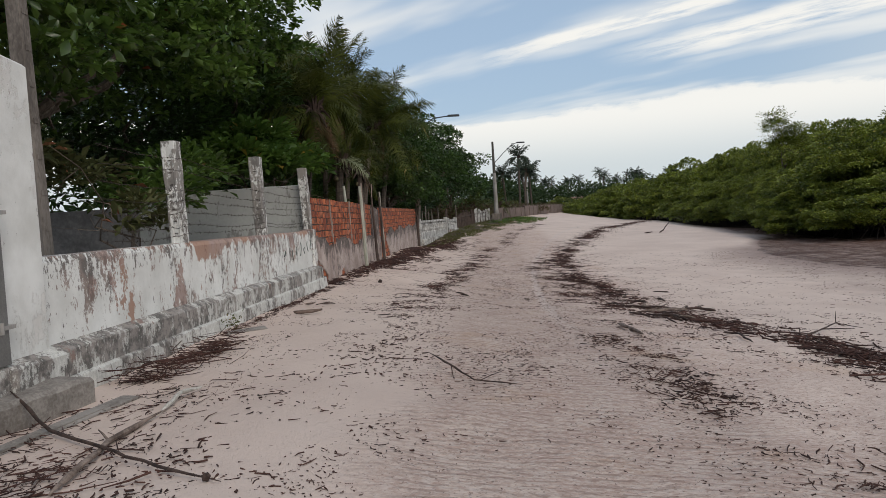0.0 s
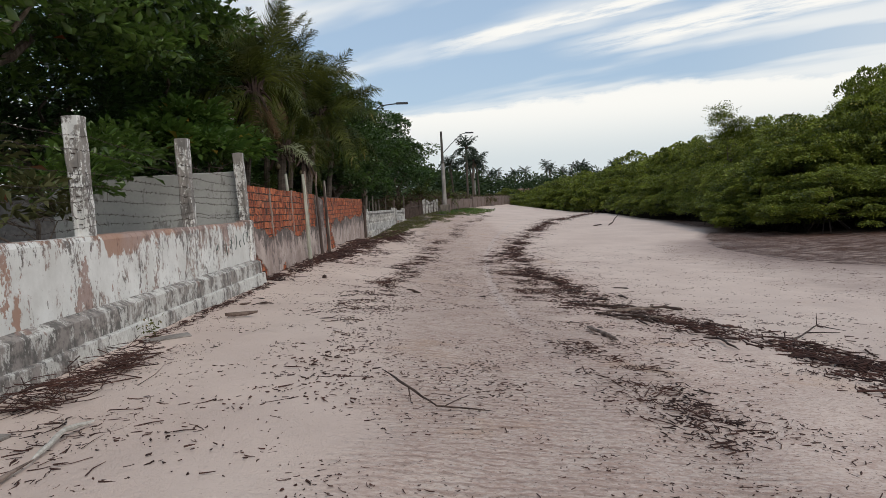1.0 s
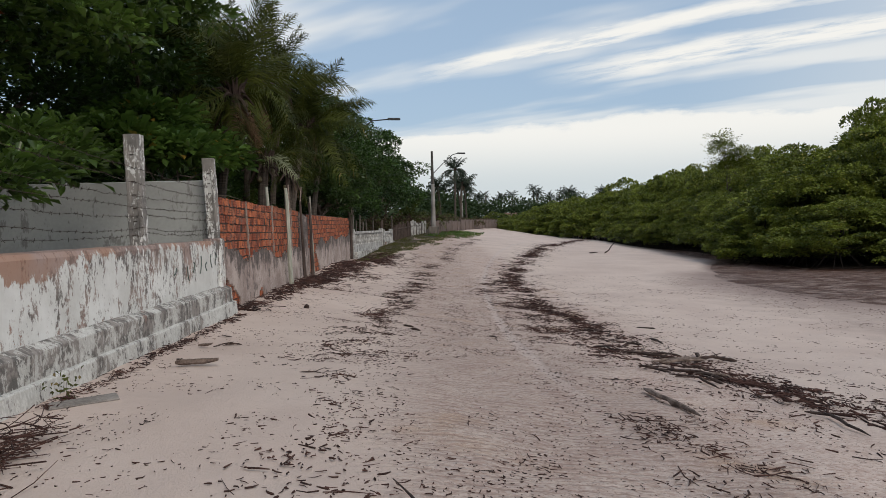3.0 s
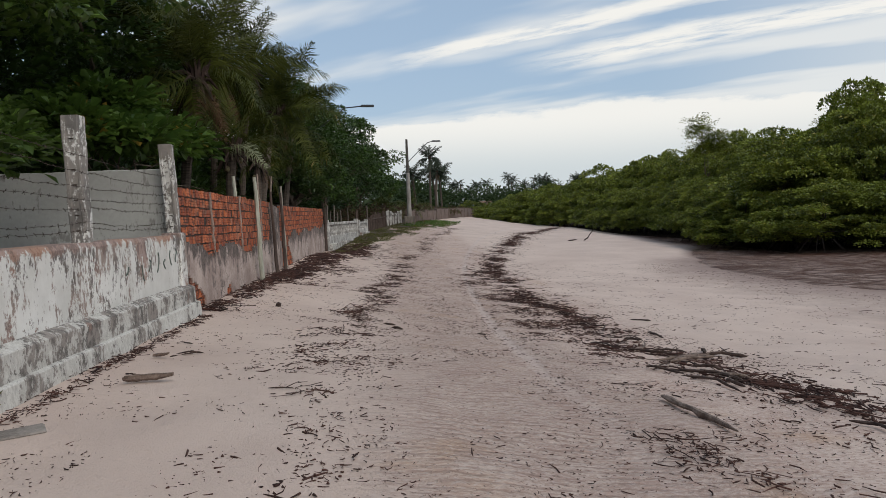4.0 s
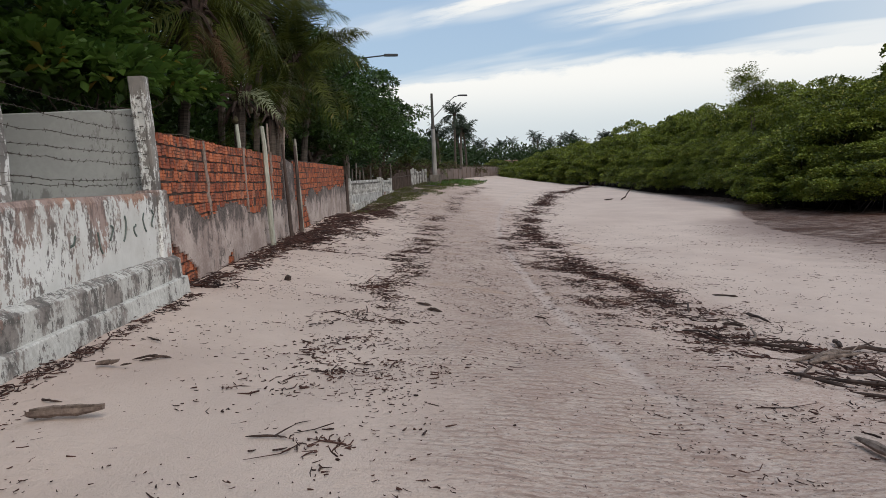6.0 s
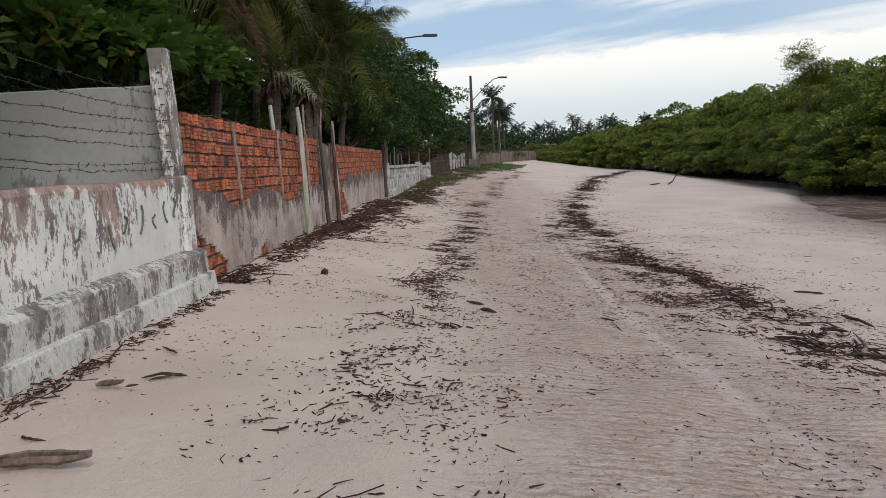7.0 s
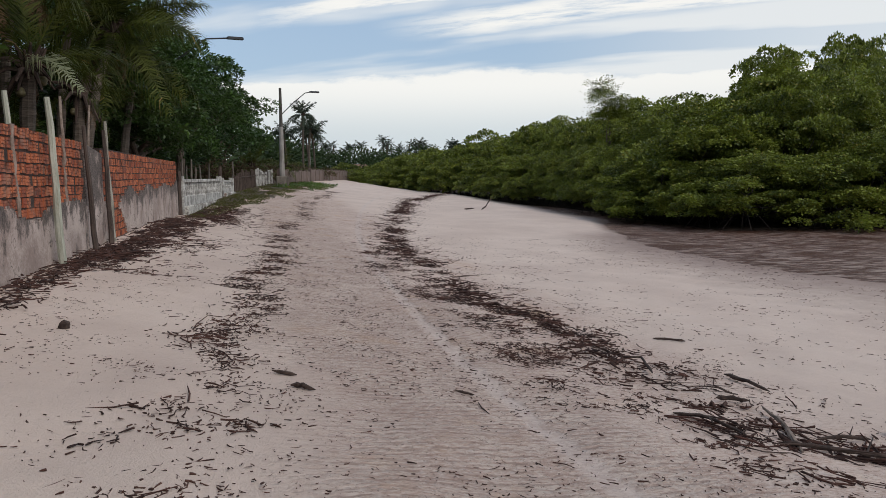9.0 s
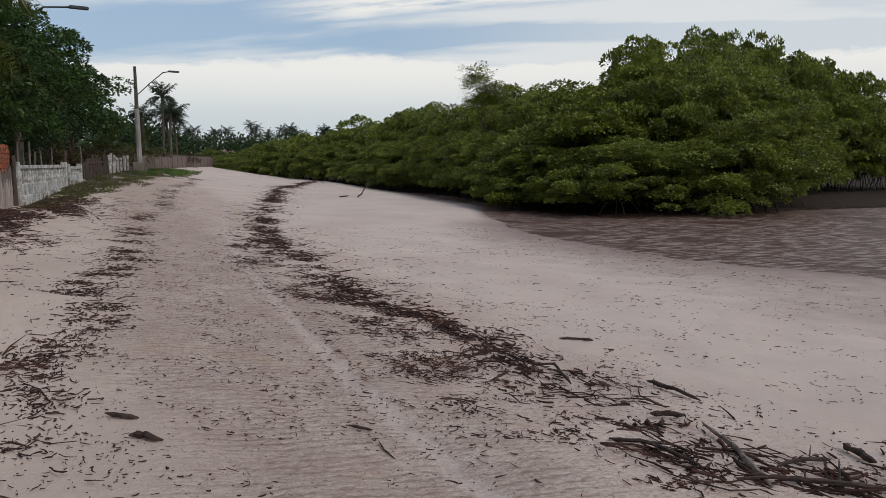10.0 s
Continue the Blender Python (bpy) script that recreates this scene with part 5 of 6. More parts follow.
def coconut_palm(x, y, hc, lean, n, scale, label, dry=3, nuts=0, r=0.15, lift=62, far=False, pale=None, fall=18):
    z0 = float(height(x, y))
    e = empty("coconut_palm", (x, y, z0))
    pts, rad = [], []
    for i in range(13):
        k = i / 12
        pts.append((lean[0] * k * k, lean[1] * k * k, (hc - z0) * k - 0.1 * (1 - k)))
        rad.append(r * (1.5 - 0.6 * min(1, k * 4) if k < 0.25 else 0.9) * (1 + 0.07 * (i % 2)))
    child("trunk", Build().tube(pts, rad, 9, True, 0.05).mesh("trunk", PALMBARK), e)
    top = Vector(pts[-1])
    boots = Build()
    for i in range(14 if far else 34):
        a0 = i * 2.4
        out, up = (0.34, 0.28 + 0.25 * rng.random()) if i < 14 else (rng.uniform(0.3, 0.75), rng.uniform(-0.85, 0.35))
        root = top + Vector((math.cos(a0) * 0.08, math.sin(a0) * 0.08, -0.3 + 0.02 * min(i, 14)))
        q = top + Vector((math.cos(a0) * out, math.sin(a0) * out, up))
        boots.tube([root, root.lerp(q, 0.5) + Vector((0, 0, 0.12)), q], [0.065, 0.05, 0.02], 5)
    child("fibre_sheath", boots.mesh("fibre_sheath", DRIFT), e, "brown fibrous leaf bases")
    for i in range(n):
        k = i / n
        az = i * 137.5 + rng.normal() * 22
        pitch = -(lift - (lift + fall) * k) + rng.normal() * 14     # upright in the middle, hanging outside
        ob = child("frond", FARFRONDS[int(k * 2)] if far else FRONDS[min(7, int(k * 8))], e)
        ob.matrix_basis = Matrix.Translation(top) @ pose(0, 0, 0, 0, 0, az) @ pose(0, 0, 0, rng.normal() * 28, pitch, 0) @ Matrix.Scale(scale * rng.uniform(0.7, 1.2), 4)
    for i in range(dry):
        ob = child("dry_frond", DRYFRONDS[i % 2], e, "dry brown hanging frond")
        ob.matrix_basis = Matrix.Translation(top + Vector((0, 0, -0.15))) @ pose(0, 0, 0, 0, 0, i * 97 + rng.normal() * 25) @ pose(0, 0, 0, rng.normal() * 20, 22 + rng.random() * 25, 0) @ Matrix.Scale(scale * 0.62, 4)
    if pale is not None:
        ob = child("pale_frond", PALEFROND, e, "pale yellowish drooping frond")
        ob.matrix_basis = Matrix.Translation(top) @ pose(0, 0, 0, 0, 0, pale) @ pose(0, 0, 0, 10, -22, 0)
    for i in range(nuts):
        ob = child("coconut", NUT, e)
        a0 = i * 2.1
        ob.matrix_basis = Matrix.Translation(top + Vector((math.cos(a0) * 0.25, math.sin(a0) * 0.25, -0.22 - 0.13 * (i % 3)))) @ pose(0, 0, 0, rng.normal() * 25, rng.normal() * 25, 0) @ Matrix.Scale(0.8, 4)
    return tagged(e, label, "palm tree", "coconut palms")


coconut_palm(-4.95, 22.6, 5.15, (0.4, 0.6), 25, 0.98, "coconut palm with a thick leaning trunk behind the brick wall", 9, 6, 0.13, 78, fall=2)
coconut_palm(-4.8, 27.2, 3.7, (0.1, 0.2), 7, 0.65, "short coconut palm hung with green coconuts", 3, 16, 0.16, 66, False, -52)
coconut_palm(-4.7, 31.2, 3.65, (0.1, 0.2), 6, 0.6, "short coconut palm hung with ripe coconuts", 4, 14, 0.15, 68)
coconut_palm(-4.8, 32.4, 6.0, (0.3, 3.6), 34, 1.05, "leaning coconut palm behind the brick wall", 7, 4, 0.13)
coconut_palm(-5.9, 34.5, 7.6, (0.4, 1.4), 20, 0.95, "tall coconut palm with a ragged crown", 6, 0, 0.13)
coconut_palm(-4.5, 36.4, 5.9, (0.2, 3.4), 14, 0.85, "leaning coconut palm with drooping brown fronds", 10, 0, 0.14, 45)
coconut_palm(-5.6, 28.4, 6.3, (0.4, 0.4), 17, 1.0, "tall coconut palm behind the brick wall", 4, 0, 0.11, 70)
for x, y, h in ((5.9, 112, 9.6), (7.4, 121, 8.4), (8.6, 127, 7.8), (4.0, 118, 7.4), (6.9, 116, 7.9)):
    coconut_palm(x, y, h, (rng.normal() * 0.4, rng.normal() * 0.4), 16, 0.95 + 0.1 * rng.random(), "distant slender coconut palm against the sky", 2, 0, 0.17, 55, True)
for x, y in ((-0.8, 70), (1.9, 78)):
    coconut_palm(x, y, float(height(x, y)) + 1.3, (0.2, 0.1), 12, 0.7, "young coconut palm with dry fronds by the fence", 7, 0, 0.10)

# ---- mangroves ----
MANG = []
for i in range(5):
    lobes = [(0, 0, 3.0, 1.7, 1.7, 1.3), (1.3, 0.5, 1.7, 1.3, 1.3, 0.8), (-1.3, -0.4, 2.1, 1.3, 1.4, 0.8), (0.2, -1.5, 1.4, 1.5, 1.2, 0.8), (-0.2, 1.4, 1.6, 1.4, 1.2, 0.8), (0.9, -0.9, 2.7, 1.1, 1.1, 0.7), (rng.normal() * 0.4, rng.normal() * 0.4, 3.65, 1.3, 1.3, 1.0)]
    lobes += [(1.5 * math.cos(a0), 1.5 * math.sin(a0), 0.8, 1.0, 1.0, 0.6) for a0 in (0.3, 1.5, 2.8, 4.0, 5.3)]
    lobes = [tuple(c + (rng.normal() * 0.25 if j < 3 else 0) for j, c in enumerate(l)) for l in lobes]
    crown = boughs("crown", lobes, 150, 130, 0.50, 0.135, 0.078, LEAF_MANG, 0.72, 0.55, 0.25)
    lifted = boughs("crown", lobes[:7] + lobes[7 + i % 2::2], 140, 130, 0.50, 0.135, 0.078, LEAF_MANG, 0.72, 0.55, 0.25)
    tr = Build().tube(wavy((0, 0, 0.8), (0, 0, 1.4), 3, 0.05), [0.09, 0.08, 0.07], 6)
    for l in lobes[:7]:
        tr.tube(wavy((0, 0, 1.2), l[:3], 4, 0.15), [0.055, 0.045, 0.035, 0.015], 4)
    for k in range(8):
        a0 = k * 0.78 + rng.normal() * 0.2
        rr = rng.uniform(0.7, 1.6)
        tr.tube([(0, 0, 1.0 + 0.3 * rng.random()), (math.cos(a0) * rr * 0.5, math.sin(a0) * rr * 0.5, 0.75), (math.cos(a0) * rr, math.sin(a0) * rr, -0.25)], [0.035, 0.03, 0.022], 3, False)
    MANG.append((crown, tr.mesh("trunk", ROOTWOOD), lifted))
FARM = [boughs("crown", [(0, 0, 2.8, 2.0, 2.0, 1.5), (1.2, 0.5, 1.6, 1.5, 1.5, 0.9), (-1.2, -0.4, 1.8, 1.5, 1.5, 0.9), (0, -1.4, 1.2, 1.6, 1.3, 0.9), (0, 1.4, 0.9, 1.6, 1.3, 0.7), (0.3, -1.6, 0.7, 1.2, 0.8, 0.5), (rng.normal() * 0.5, rng.normal() * 0.5, 3.7, 1.2, 1.2, 1.0)], 80, 110, 0.70, 0.20, 0.115, LEAF_MANG, 0.78, 0.42, 0.25) for _ in range(3)]


def mangrove(x, y, s, sz, far, lifted=False):
    e = empty("mangrove_tree", (x, y, float(height(x, y))), rng.uniform(0, 360))
    k = int(rng.integers(0, 3 if far else 5))
    c = child("crown", FARM[k] if far else MANG[k][2 if lifted else 0], e)
    c.scale = (s, s, sz)
    if lifted:   # these stand higher on their roots over the water
        c.location.z = 0.12
    t = child("trunk", MANG[k][1], e)
    t.scale = (s, s, sz)
    tagged(e, "bushy green mangrove on arched prop roots at the creek", "mangrove", "mangroves along the creek")


def creek_bank(x):
    """y of the foliage edge that hangs over the open water."""
    return float(np.interp(x, [19, 21, 24, 26, 30, 33, 35, 38, 44, 62], [38.4, 37.4, 36.4, 36.2, 36.6, 37.8, 41.5, 45.0, 48.0, 52.0]))


def plant_mangroves():
    # the bank that faces the open water, then the long edge of the track
    for row, (dep, s, sz) in enumerate(((1.9, 1.0, 1.10), (4.6, 1.2, 1.60), (7.6, 1.3, 1.81), (11.0, 1.4, 1.98))):
        x = 20.3 + dep * 0.3
        while x < 62:
            low = 0.64 + 0.36 * float(smooth(x, 20, 28)) + 0.03 * float(smooth(x, 27, 31)) + 0.12 * float(smooth(x, 34, 39)) + 0.18 * float(smooth(x, 37, 44))
            mangrove(x + rng.normal() * 0.5, creek_bank(x) + dep + rng.normal() * 0.4, s * rng.uniform(0.85, 1.15), sz * rng.uniform(0.9, 1.06) * low, x > 50, row < 2)
            x += 2.9 * s * rng.uniform(0.85, 1.15)
    for row, (dep, s, sz) in enumerate(((0.7, 0.95, 1.0), (3.4, 1.15, 1.52), (7.0, 1.35, 1.72))):
        y = 41.0 + 1.5 * row
        while y < 160:
            far = y > 78
            sc = (1.0 + 0.2 * (y > 90)) * s
            tall = float(np.interp(y, [40, 48, 56, 70, 85, 98, 106, 115, 128, 145], [0.72, 0.84, 0.93, 0.95, 0.95, 0.94, 0.88, 0.80, 0.70, 0.60]))
            mangrove(float(mangrove_front(y)) + dep + rng.normal() * 0.5, y, sc * rng.uniform(0.85, 1.15), tall * sz * rng.uniform(0.85, 1.06), far)
            y += (2.8 if y < 78 else 4.2) * s * rng.uniform(0.85, 1.15)


plant_mangroves()
# two taller, thinner trees that stand above the mangroves
broadleaf("mangrove_tree", 22.9, 57.0, [(22.6, 56.9, 6.7, 1.1, 1.0, 1.3), (23.8, 57.2, 6.1, 1.2, 1.0, 0.9), (23.0, 57.0, 5.4, 1.4, 1.1, 0.8)], 190, 36, 0.30, 0.13, 0.08, LEAF_MANG, 0.09, "thin taller mangrove above the thicket", "mangrove", 0.2)
broadleaf("mangrove_tree", 26.3, 44.2, [(26.2, 44.0, 6.5, 0.9, 0.9, 1.0), (25.4, 44.4, 5.6, 1.3, 1.1, 0.9), (27.3, 44.2, 5.8, 1.2, 1.1, 0.8)], 190, 36, 0.30, 0.13, 0.08, LEAF_MANG, 0.09, "thin taller mangrove above the thicket", "mangrove", 0.2)


def far_woods(name, pts, n, per, r, size, label):
    """A far belt of wood as one object."""
    lob = []
    for x, y, h, w in pts:
        lob += [(x, y, h * 0.55, w, w, h * 0.5), (x, y - 2, h * 0.2, w * 1.1, w, h * 0.3)]
    ob = new(name, leafy(name, lob, n, per, r, size, size * 0.5, LEAF_FAR, 0.6))
    tagged(ob, label, "woods", kind="stuff")


belt = []
for i in range(60):
    k = i / 59
    belt.append((6 + 190 * k + rng.normal() * 4, 188 - 20 * k + rng.normal() * 10, 6.7 + rng.normal() * 0.7, 7.0))
far_woods("far_woods", belt, 5000, 13, 0.75, 0.80, "far belt of dark trees on the horizon")
belt = []
for i in range(70):
    k = i / 69
    belt.append((33 + 190 * k, 60 + 70 * k + 20 * rng.random(), 7.3 + rng.normal() * 0.5, 6.5))
far_woods("mangrove_thicket", belt, 3600, 16, 0.7, 0.40, "deep mangrove thicket behind the creek")
belt = []
for i in range(24):
    k = i / 23
    belt.append((float(wall_line(40 + 130 * k)) - 9 - 16 * rng.random(), 40 + 130 * k, 8 + rng.normal(), 6.0))
far_woods("roadside_woods", belt, 2200, 10, 0.9, 1.0, "dark woods behind the houses")
FAR_PALM = None
for i in range(110):
    k = i / 109
    x, y = 12 + 150 * k + rng.normal() * 3, 205 + rng.normal() * 8
    b = Build()
    hh = 8.9 + rng.normal() * 0.8
    b.tube([(0, 0, 0), (rng.normal() * 0.4, 0, hh)], [0.25, 0.18], 4)
    ob = new("coconut_palm")
    ob.matrix_basis = pose(x, y, 0)
    child("trunk", b.mesh("trunk", PALMBARK), ob)
    if FAR_PALM is None:
        vs, fs, o = [], [], 0
        for j in range(15):
            v, f = frond(2.9, 0.25 + 0.035 * j, 9, 0.9, 0, 0.6, 0.10)
            M = np.array(pose(0, 0, 0, 0, 0, j * 137.5) @ pose(0, 0, 0, 0, -45 + 4.6 * j, 0))[:3, :3]
            vs.append(v @ M.T)
            fs.append(f + o)
            o += len(v)
        FAR_PALM = mesh_of("crown", np.concatenate(vs), np.concatenate(fs), LEAF_SKYLINE)
    c = child("crown", FAR_PALM, ob)
    c.matrix_basis = Matrix.Translation((0, 0, hh)) @ pose(0, 0, 0, rng.normal() * 8, rng.normal() * 8, rng.uniform(0, 360)) @ Matrix.Scale(rng.uniform(0.6, 0.85), 4)
    tagged(ob, "far coconut palm on the skyline", "palm tree", "palms on the skyline")

bushes = [(float(wall_line(y)) - 1.4 + rng.normal() * 0.5 + 1.3 * (rng.random() < 0.25 and y > 85), y, float(height(float(wall_line(y)), y)) + 0.6, 0.9, 1.4, 0.9 + 0.4 * rng.random()) for y in np.arange(57, 150, 1.9)]
ob = new("bank_bushes", leafy("bank_bushes", bushes, 1100, 12, 0.3, 0.25, 0.12, SCRUB, 0.4))
tagged(ob, "low brown scrub along the far garden walls", "scrub", kind="stuff")

# low walls, a roof and debris at the far bend
for y0, y1, h in ((73.5, 92.0, 1.05), (92.3, 116.0, 1.25), (116.4, 150.0, 1.35)):
    x0, x1 = float(wall_line(y0)) + 0.35, float(wall_line(y1)) + 0.35
    run = math.hypot(x1 - x0, y1 - y0)
    fw = Build().box(-0.1, 0.1, 0, run, -0.3, h, 0.03)
    for k in range(int(run / 4) + 1):   # piers
        fw.box(-0.16, 0.16, k * 4.0, k * 4.0 + 0.3, -0.3, h + 0.12, 0.02)
    ob = new("far_wall", fw.mesh("far_wall", PINKWALL))
    ob.matrix_basis = pose(x0, y0, float(height(x0, y0)), 0, 0, -math.degrees(math.atan2(x1 - x0, y1 - y0)))
    tagged(ob, "faded pink garden wall at the bend", "wall", kind="structure")

def far_house(x, y, w, d, h, turn):
    z0 = float(height(x, y))
    e = empty("house", (x, y, z0), turn)
    child("wall", Build().box(-w / 2, w / 2, -d / 2, d / 2, -0.3, h).mesh("wall", PINKWALL), e)
    r = Build().add([(-w / 2 - .5, -d / 2 - .5, h - .05), (w / 2 + .5, -d / 2 - .5, h - .05), (w / 2 + .5, 0, h + 1.3), (-w / 2 - .5, 0, h + 1.3), (-w / 2 - .5, d / 2 + .5, h - .05), (w / 2 + .5, d / 2 + .5, h - .05),
                     (-w / 2 - .5, 0, h + 1.15), (w / 2 + .5, 0, h + 1.15)], [(0, 1, 2, 3), (3, 2, 5, 4), (0, 3, 4, 6), (1, 7, 5, 2), (0, 6, 7, 1), (6, 4, 5, 7)])
    child("roof", r.mesh("roof", TILE), e, "clay tile roof")
    tagged(e, "small far house with a clay tile roof among trees", "house")


far_house(22.4, 176, 2.4, 3, 1.8, 20)


# ---- grass bank ----
def make_grass():
    n = 52000
    y = 38.5 + 47 * rng.random(n) ** 1.1
    reach = np.interp(y, [38, 41, 45, 50, 56, 64, 72, 80, 86], [0.2, 1.0, 2.0, 3.0, 3.6, 4.4, 4.6, 4.0, 2.0])
    u = 0.25 + reach * rng.random(n)
    patch = np.array([noise.noise((a0 * 0.9, b0 * 0.35, 3)) for a0, b0 in zip(u, y)])
    keep = (patch + 0.25 * rng.normal(size=n)) > -0.12 + 0.35 * smooth(u / reach, 0.7, 1.05)
    y, u = y[keep], u[keep]
    x = wall_line(y) + u
    p = np.stack([x, y, height(x, y) - 0.01], 1)
    ax = rng.normal(size=(len(p), 3)) * 0.75 + np.array([0, 0, 0.7])
    l = rng.uniform(0.03, 0.10, len(p))
    v, f = leaf_arrays(p, ax, l, l * 0.2 + 0.012, 0.3)
    tagged(new("grass", mesh_of("grass", v, f, GRASS)), "short olive grass on the bank by the fence", "grass", kind="stuff")
    n = 2600
    y = 62 + 22 * rng.random(n)
    x = wall_line(y) + 1.6 + 2.6 * rng.random(n)
    keep = np.array([noise.noise((a0 * 0.5, b0 * 0.35, 9)) for a0, b0 in zip(x, y)]) > 0.0
    p = np.stack([x, y, height(x, y) + 0.16 * rng.random(n)], 1)[keep]
    v, f = leaf_arrays(p, rng.normal(size=p.shape) + np.array([0, 0, 0.5]), rng.uniform(0.1, 0.2, len(p)), rng.uniform(0.07, 0.12, len(p)), 0.2, 0.3)
    tagged(new("creeper", mesh_of("creeper", v, f, LEAF_BUSH)), "green creeping plants on the sand at the bend", "plant", kind="stuff")


make_grass()


# ---- wrack: dried weed, twigs and leaves left by the tide ----
def sticks(x, y, length, rad, ang, lift, tilt):
    """Thin three-sided tapered twigs lying on the sand."""
    n = len(x)
    d = np.stack([np.cos(ang) * np.cos(tilt), np.sin(ang) * np.cos(tilt), np.sin(tilt)], 1)
    side = np.stack([-np.sin(ang), np.cos(ang), np.zeros(n)], 1)
    c = np.stack([x, y, height(x, y) + lift], 1)
    bend = side * (rng.normal(size=n) * 0.10 * length)[:, None]
    V = []
    for k, rr in ((-0.5, 1.0), (0.0, 0.95), (0.5, 0.45)):
        mid = c + d * (length * k)[:, None] + (bend if k == 0 else 0)
        if k:
            mid[:, 2] = np.maximum(mid[:, 2], height(mid[:, 0], mid[:, 1]) + 0.002)
        R = (rad * rr)[:, None]
        V += [mid + side * R, mid - side * R, mid + np.array([0, 0, 1.5]) * R]
    v = np.stack(V, 1).reshape(-1, 3)
    i = np.arange(n)[:, None] * 9
    q = []
    for a0 in (0, 3):
        for k in range(3):
            q.append(i + np.array([[a0 + k, a0 + (k + 1) % 3, a0 + 3 + (k + 1) % 3, a0 + 3 + k]]))
    return v, np.concatenate(q, 0)


def strand(line, n, width, l_med, r_med, along=0.5, clump=0.6, lift=0.02):
    """Weed along a curve given as (y, x) pairs; thicker in uneven patches."""
    ys, xs = [p[0] for p in line], [p[1] for p in line]
    t = rng.random(n * 3)
    y = ys[0] + (ys[-1] - ys[0]) * t ** 1.15
    off = rng.normal(size=len(y)) * width * np.interp(y, [8, 20, 60], [1.0, 0.8, 1.0])
    x = np.interp(y, ys, xs) + off
    dens = np.array([0.75 * noise.noise((a0 * 0.9, b0 * 0.5, 1.5)) + 0.65 * noise.noise((a0 * 3.0, b0 * 5.0, 4.5)) for a0, b0 in zip(x, y)])
    keep = (dens + 0.30 * rng.normal(size=len(y)) > 0.35 * clump - 0.15)
    x, y = x[keep][:n], y[keep][:n]
    n = len(x)
    slope = np.interp(y, ys, np.gradient(xs, ys))
    base = np.arctan2(1.0, slope)
    ang = base + rng.normal(size=n) * along + np.where(rng.random(n) < 0.5, 0, math.pi)
    l = np.clip(np.exp(rng.normal(size=n) * 0.65) * l_med, 0.02, 0.55)
    r = np.clip(np.exp(rng.normal(size=n) * 0.35) * r_med, 0.002, 2.2 * r_med if r_med > 0.006 else 1.5 * r_med)
    return sticks(x, y, l, r, ang, rng.random(n) ** 2 * lift, rng.normal(size=n) * 0.08)


def stuff(name, pairs, mat, label, category):
    V, F, o = [], [], 0
    for v, f in pairs:
        V.append(v)
        F.append(f + o)
        o += len(v)
    tagged(new(name, mesh_of(name, np.concatenate(V), np.concatenate(F), mat)), label, category, kind="stuff")


MAIN = [(6.5, 5.8), (8.7, 4.95), (9.7, 4.65), (11.0, 4.25), (12.5, 4.0), (14.0, 3.75), (16, 3.6), (18.1, 3.55), (19.5, 3.6), (22, 3.3), (25.5, 3.45), (28.5, 3.35), (32, 3.7), (36, 4.35), (43, 5.7), (56, 8.8), (66, 11.6), (76, 15.0), (90, 20.0)]
LEFT = [(12.0, -0.65), (13.7, -0.75), (15, -0.62), (17.2, -0.7), (18.4, -0.7), (19.7, -0.25), (20.5, -0.28), (21.6, -0.42), (23.5, -0.25), (25.6, 0.15), (28.6, 0.14), (32, 0.4), (36.2, 0.65), (40, 1.4), (48, 2.2), (66, 5.2)]
THIRD = [(4.6, 2.7), (5.9, 2.85), (7.0, 2.55), (8.4, 2.45), (9.4, 2.25), (10.2, 2.3)]
stuff("weed_wrack", [strand(MAIN, 5600, 0.27, 0.12, 0.0090, 0.7, 1.25, 0.035), strand(MAIN, 1500, 0.36, 0.20, 0.0080, 0.65, 0.9, 0.04), strand(MAIN, 4200, 0.46, 0.075, 0.0062, 0.7, 0.9, 0.02), strand(MAIN, 6500, 0.85, 0.05, 0.0055, 0.9, 0.7, 0.010)], WRACK, "dark line of dried weed and twigs along the beach", "seaweed")
BUNDLES = [[(16.5, 4.0), (16.9, 3.95), (17.3, 4.0), (17.7, 4.1)], [(16.45, 3.65), (16.75, 3.5), (16.9, 3.28)], [(14.95, 3.1), (15.3, 3.18), (15.56, 3.2), (15.75, 3.1)], [(14.45, 3.78), (14.64, 3.58), (14.74, 3.36), (14.82, 3.18)],
           [(14.7, 4.05), (14.95, 3.95), (15.27, 4.0), (15.53, 3.7)], [(13.9, 4.0), (14.3, 4.3), (14.5, 4.5)], [(10.5, 4.5), (11.2, 4.6), (12.0, 4.4)], [(12.2, 4.45), (13.0, 4.3), (13.7, 4.1)], [(18.2, 3.8), (19.0, 3.7), (19.8, 3.6)]]
stuff("weed_wrack", [strand(l, 40, 0.17, 0.13, 0.0052, 0.5, -0.6, 0.025) for l in BUNDLES], WRACK, "tangled bundles of dark weed strips in the weed line", "seaweed")
HEAPS = ((20.1, -0.30, 0.28), (20.7, -0.32, 0.26), (21.6, -0.45, 0.24), (22.4, -0.55, 0.2), (23.5, -0.25, 0.28), (24.3, -0.05, 0.2), (25.6, 0.18, 0.25), (26.8, 0.15, 0.2), (28.8, 0.15, 0.25), (31.0, 0.35, 0.25), (18.3, -0.75, 0.2), (17.3, -0.60, 0.26), (16.4, -0.70, 0.16), (13.4, -0.72, 0.12), (10.9, -0.72, 0.12))
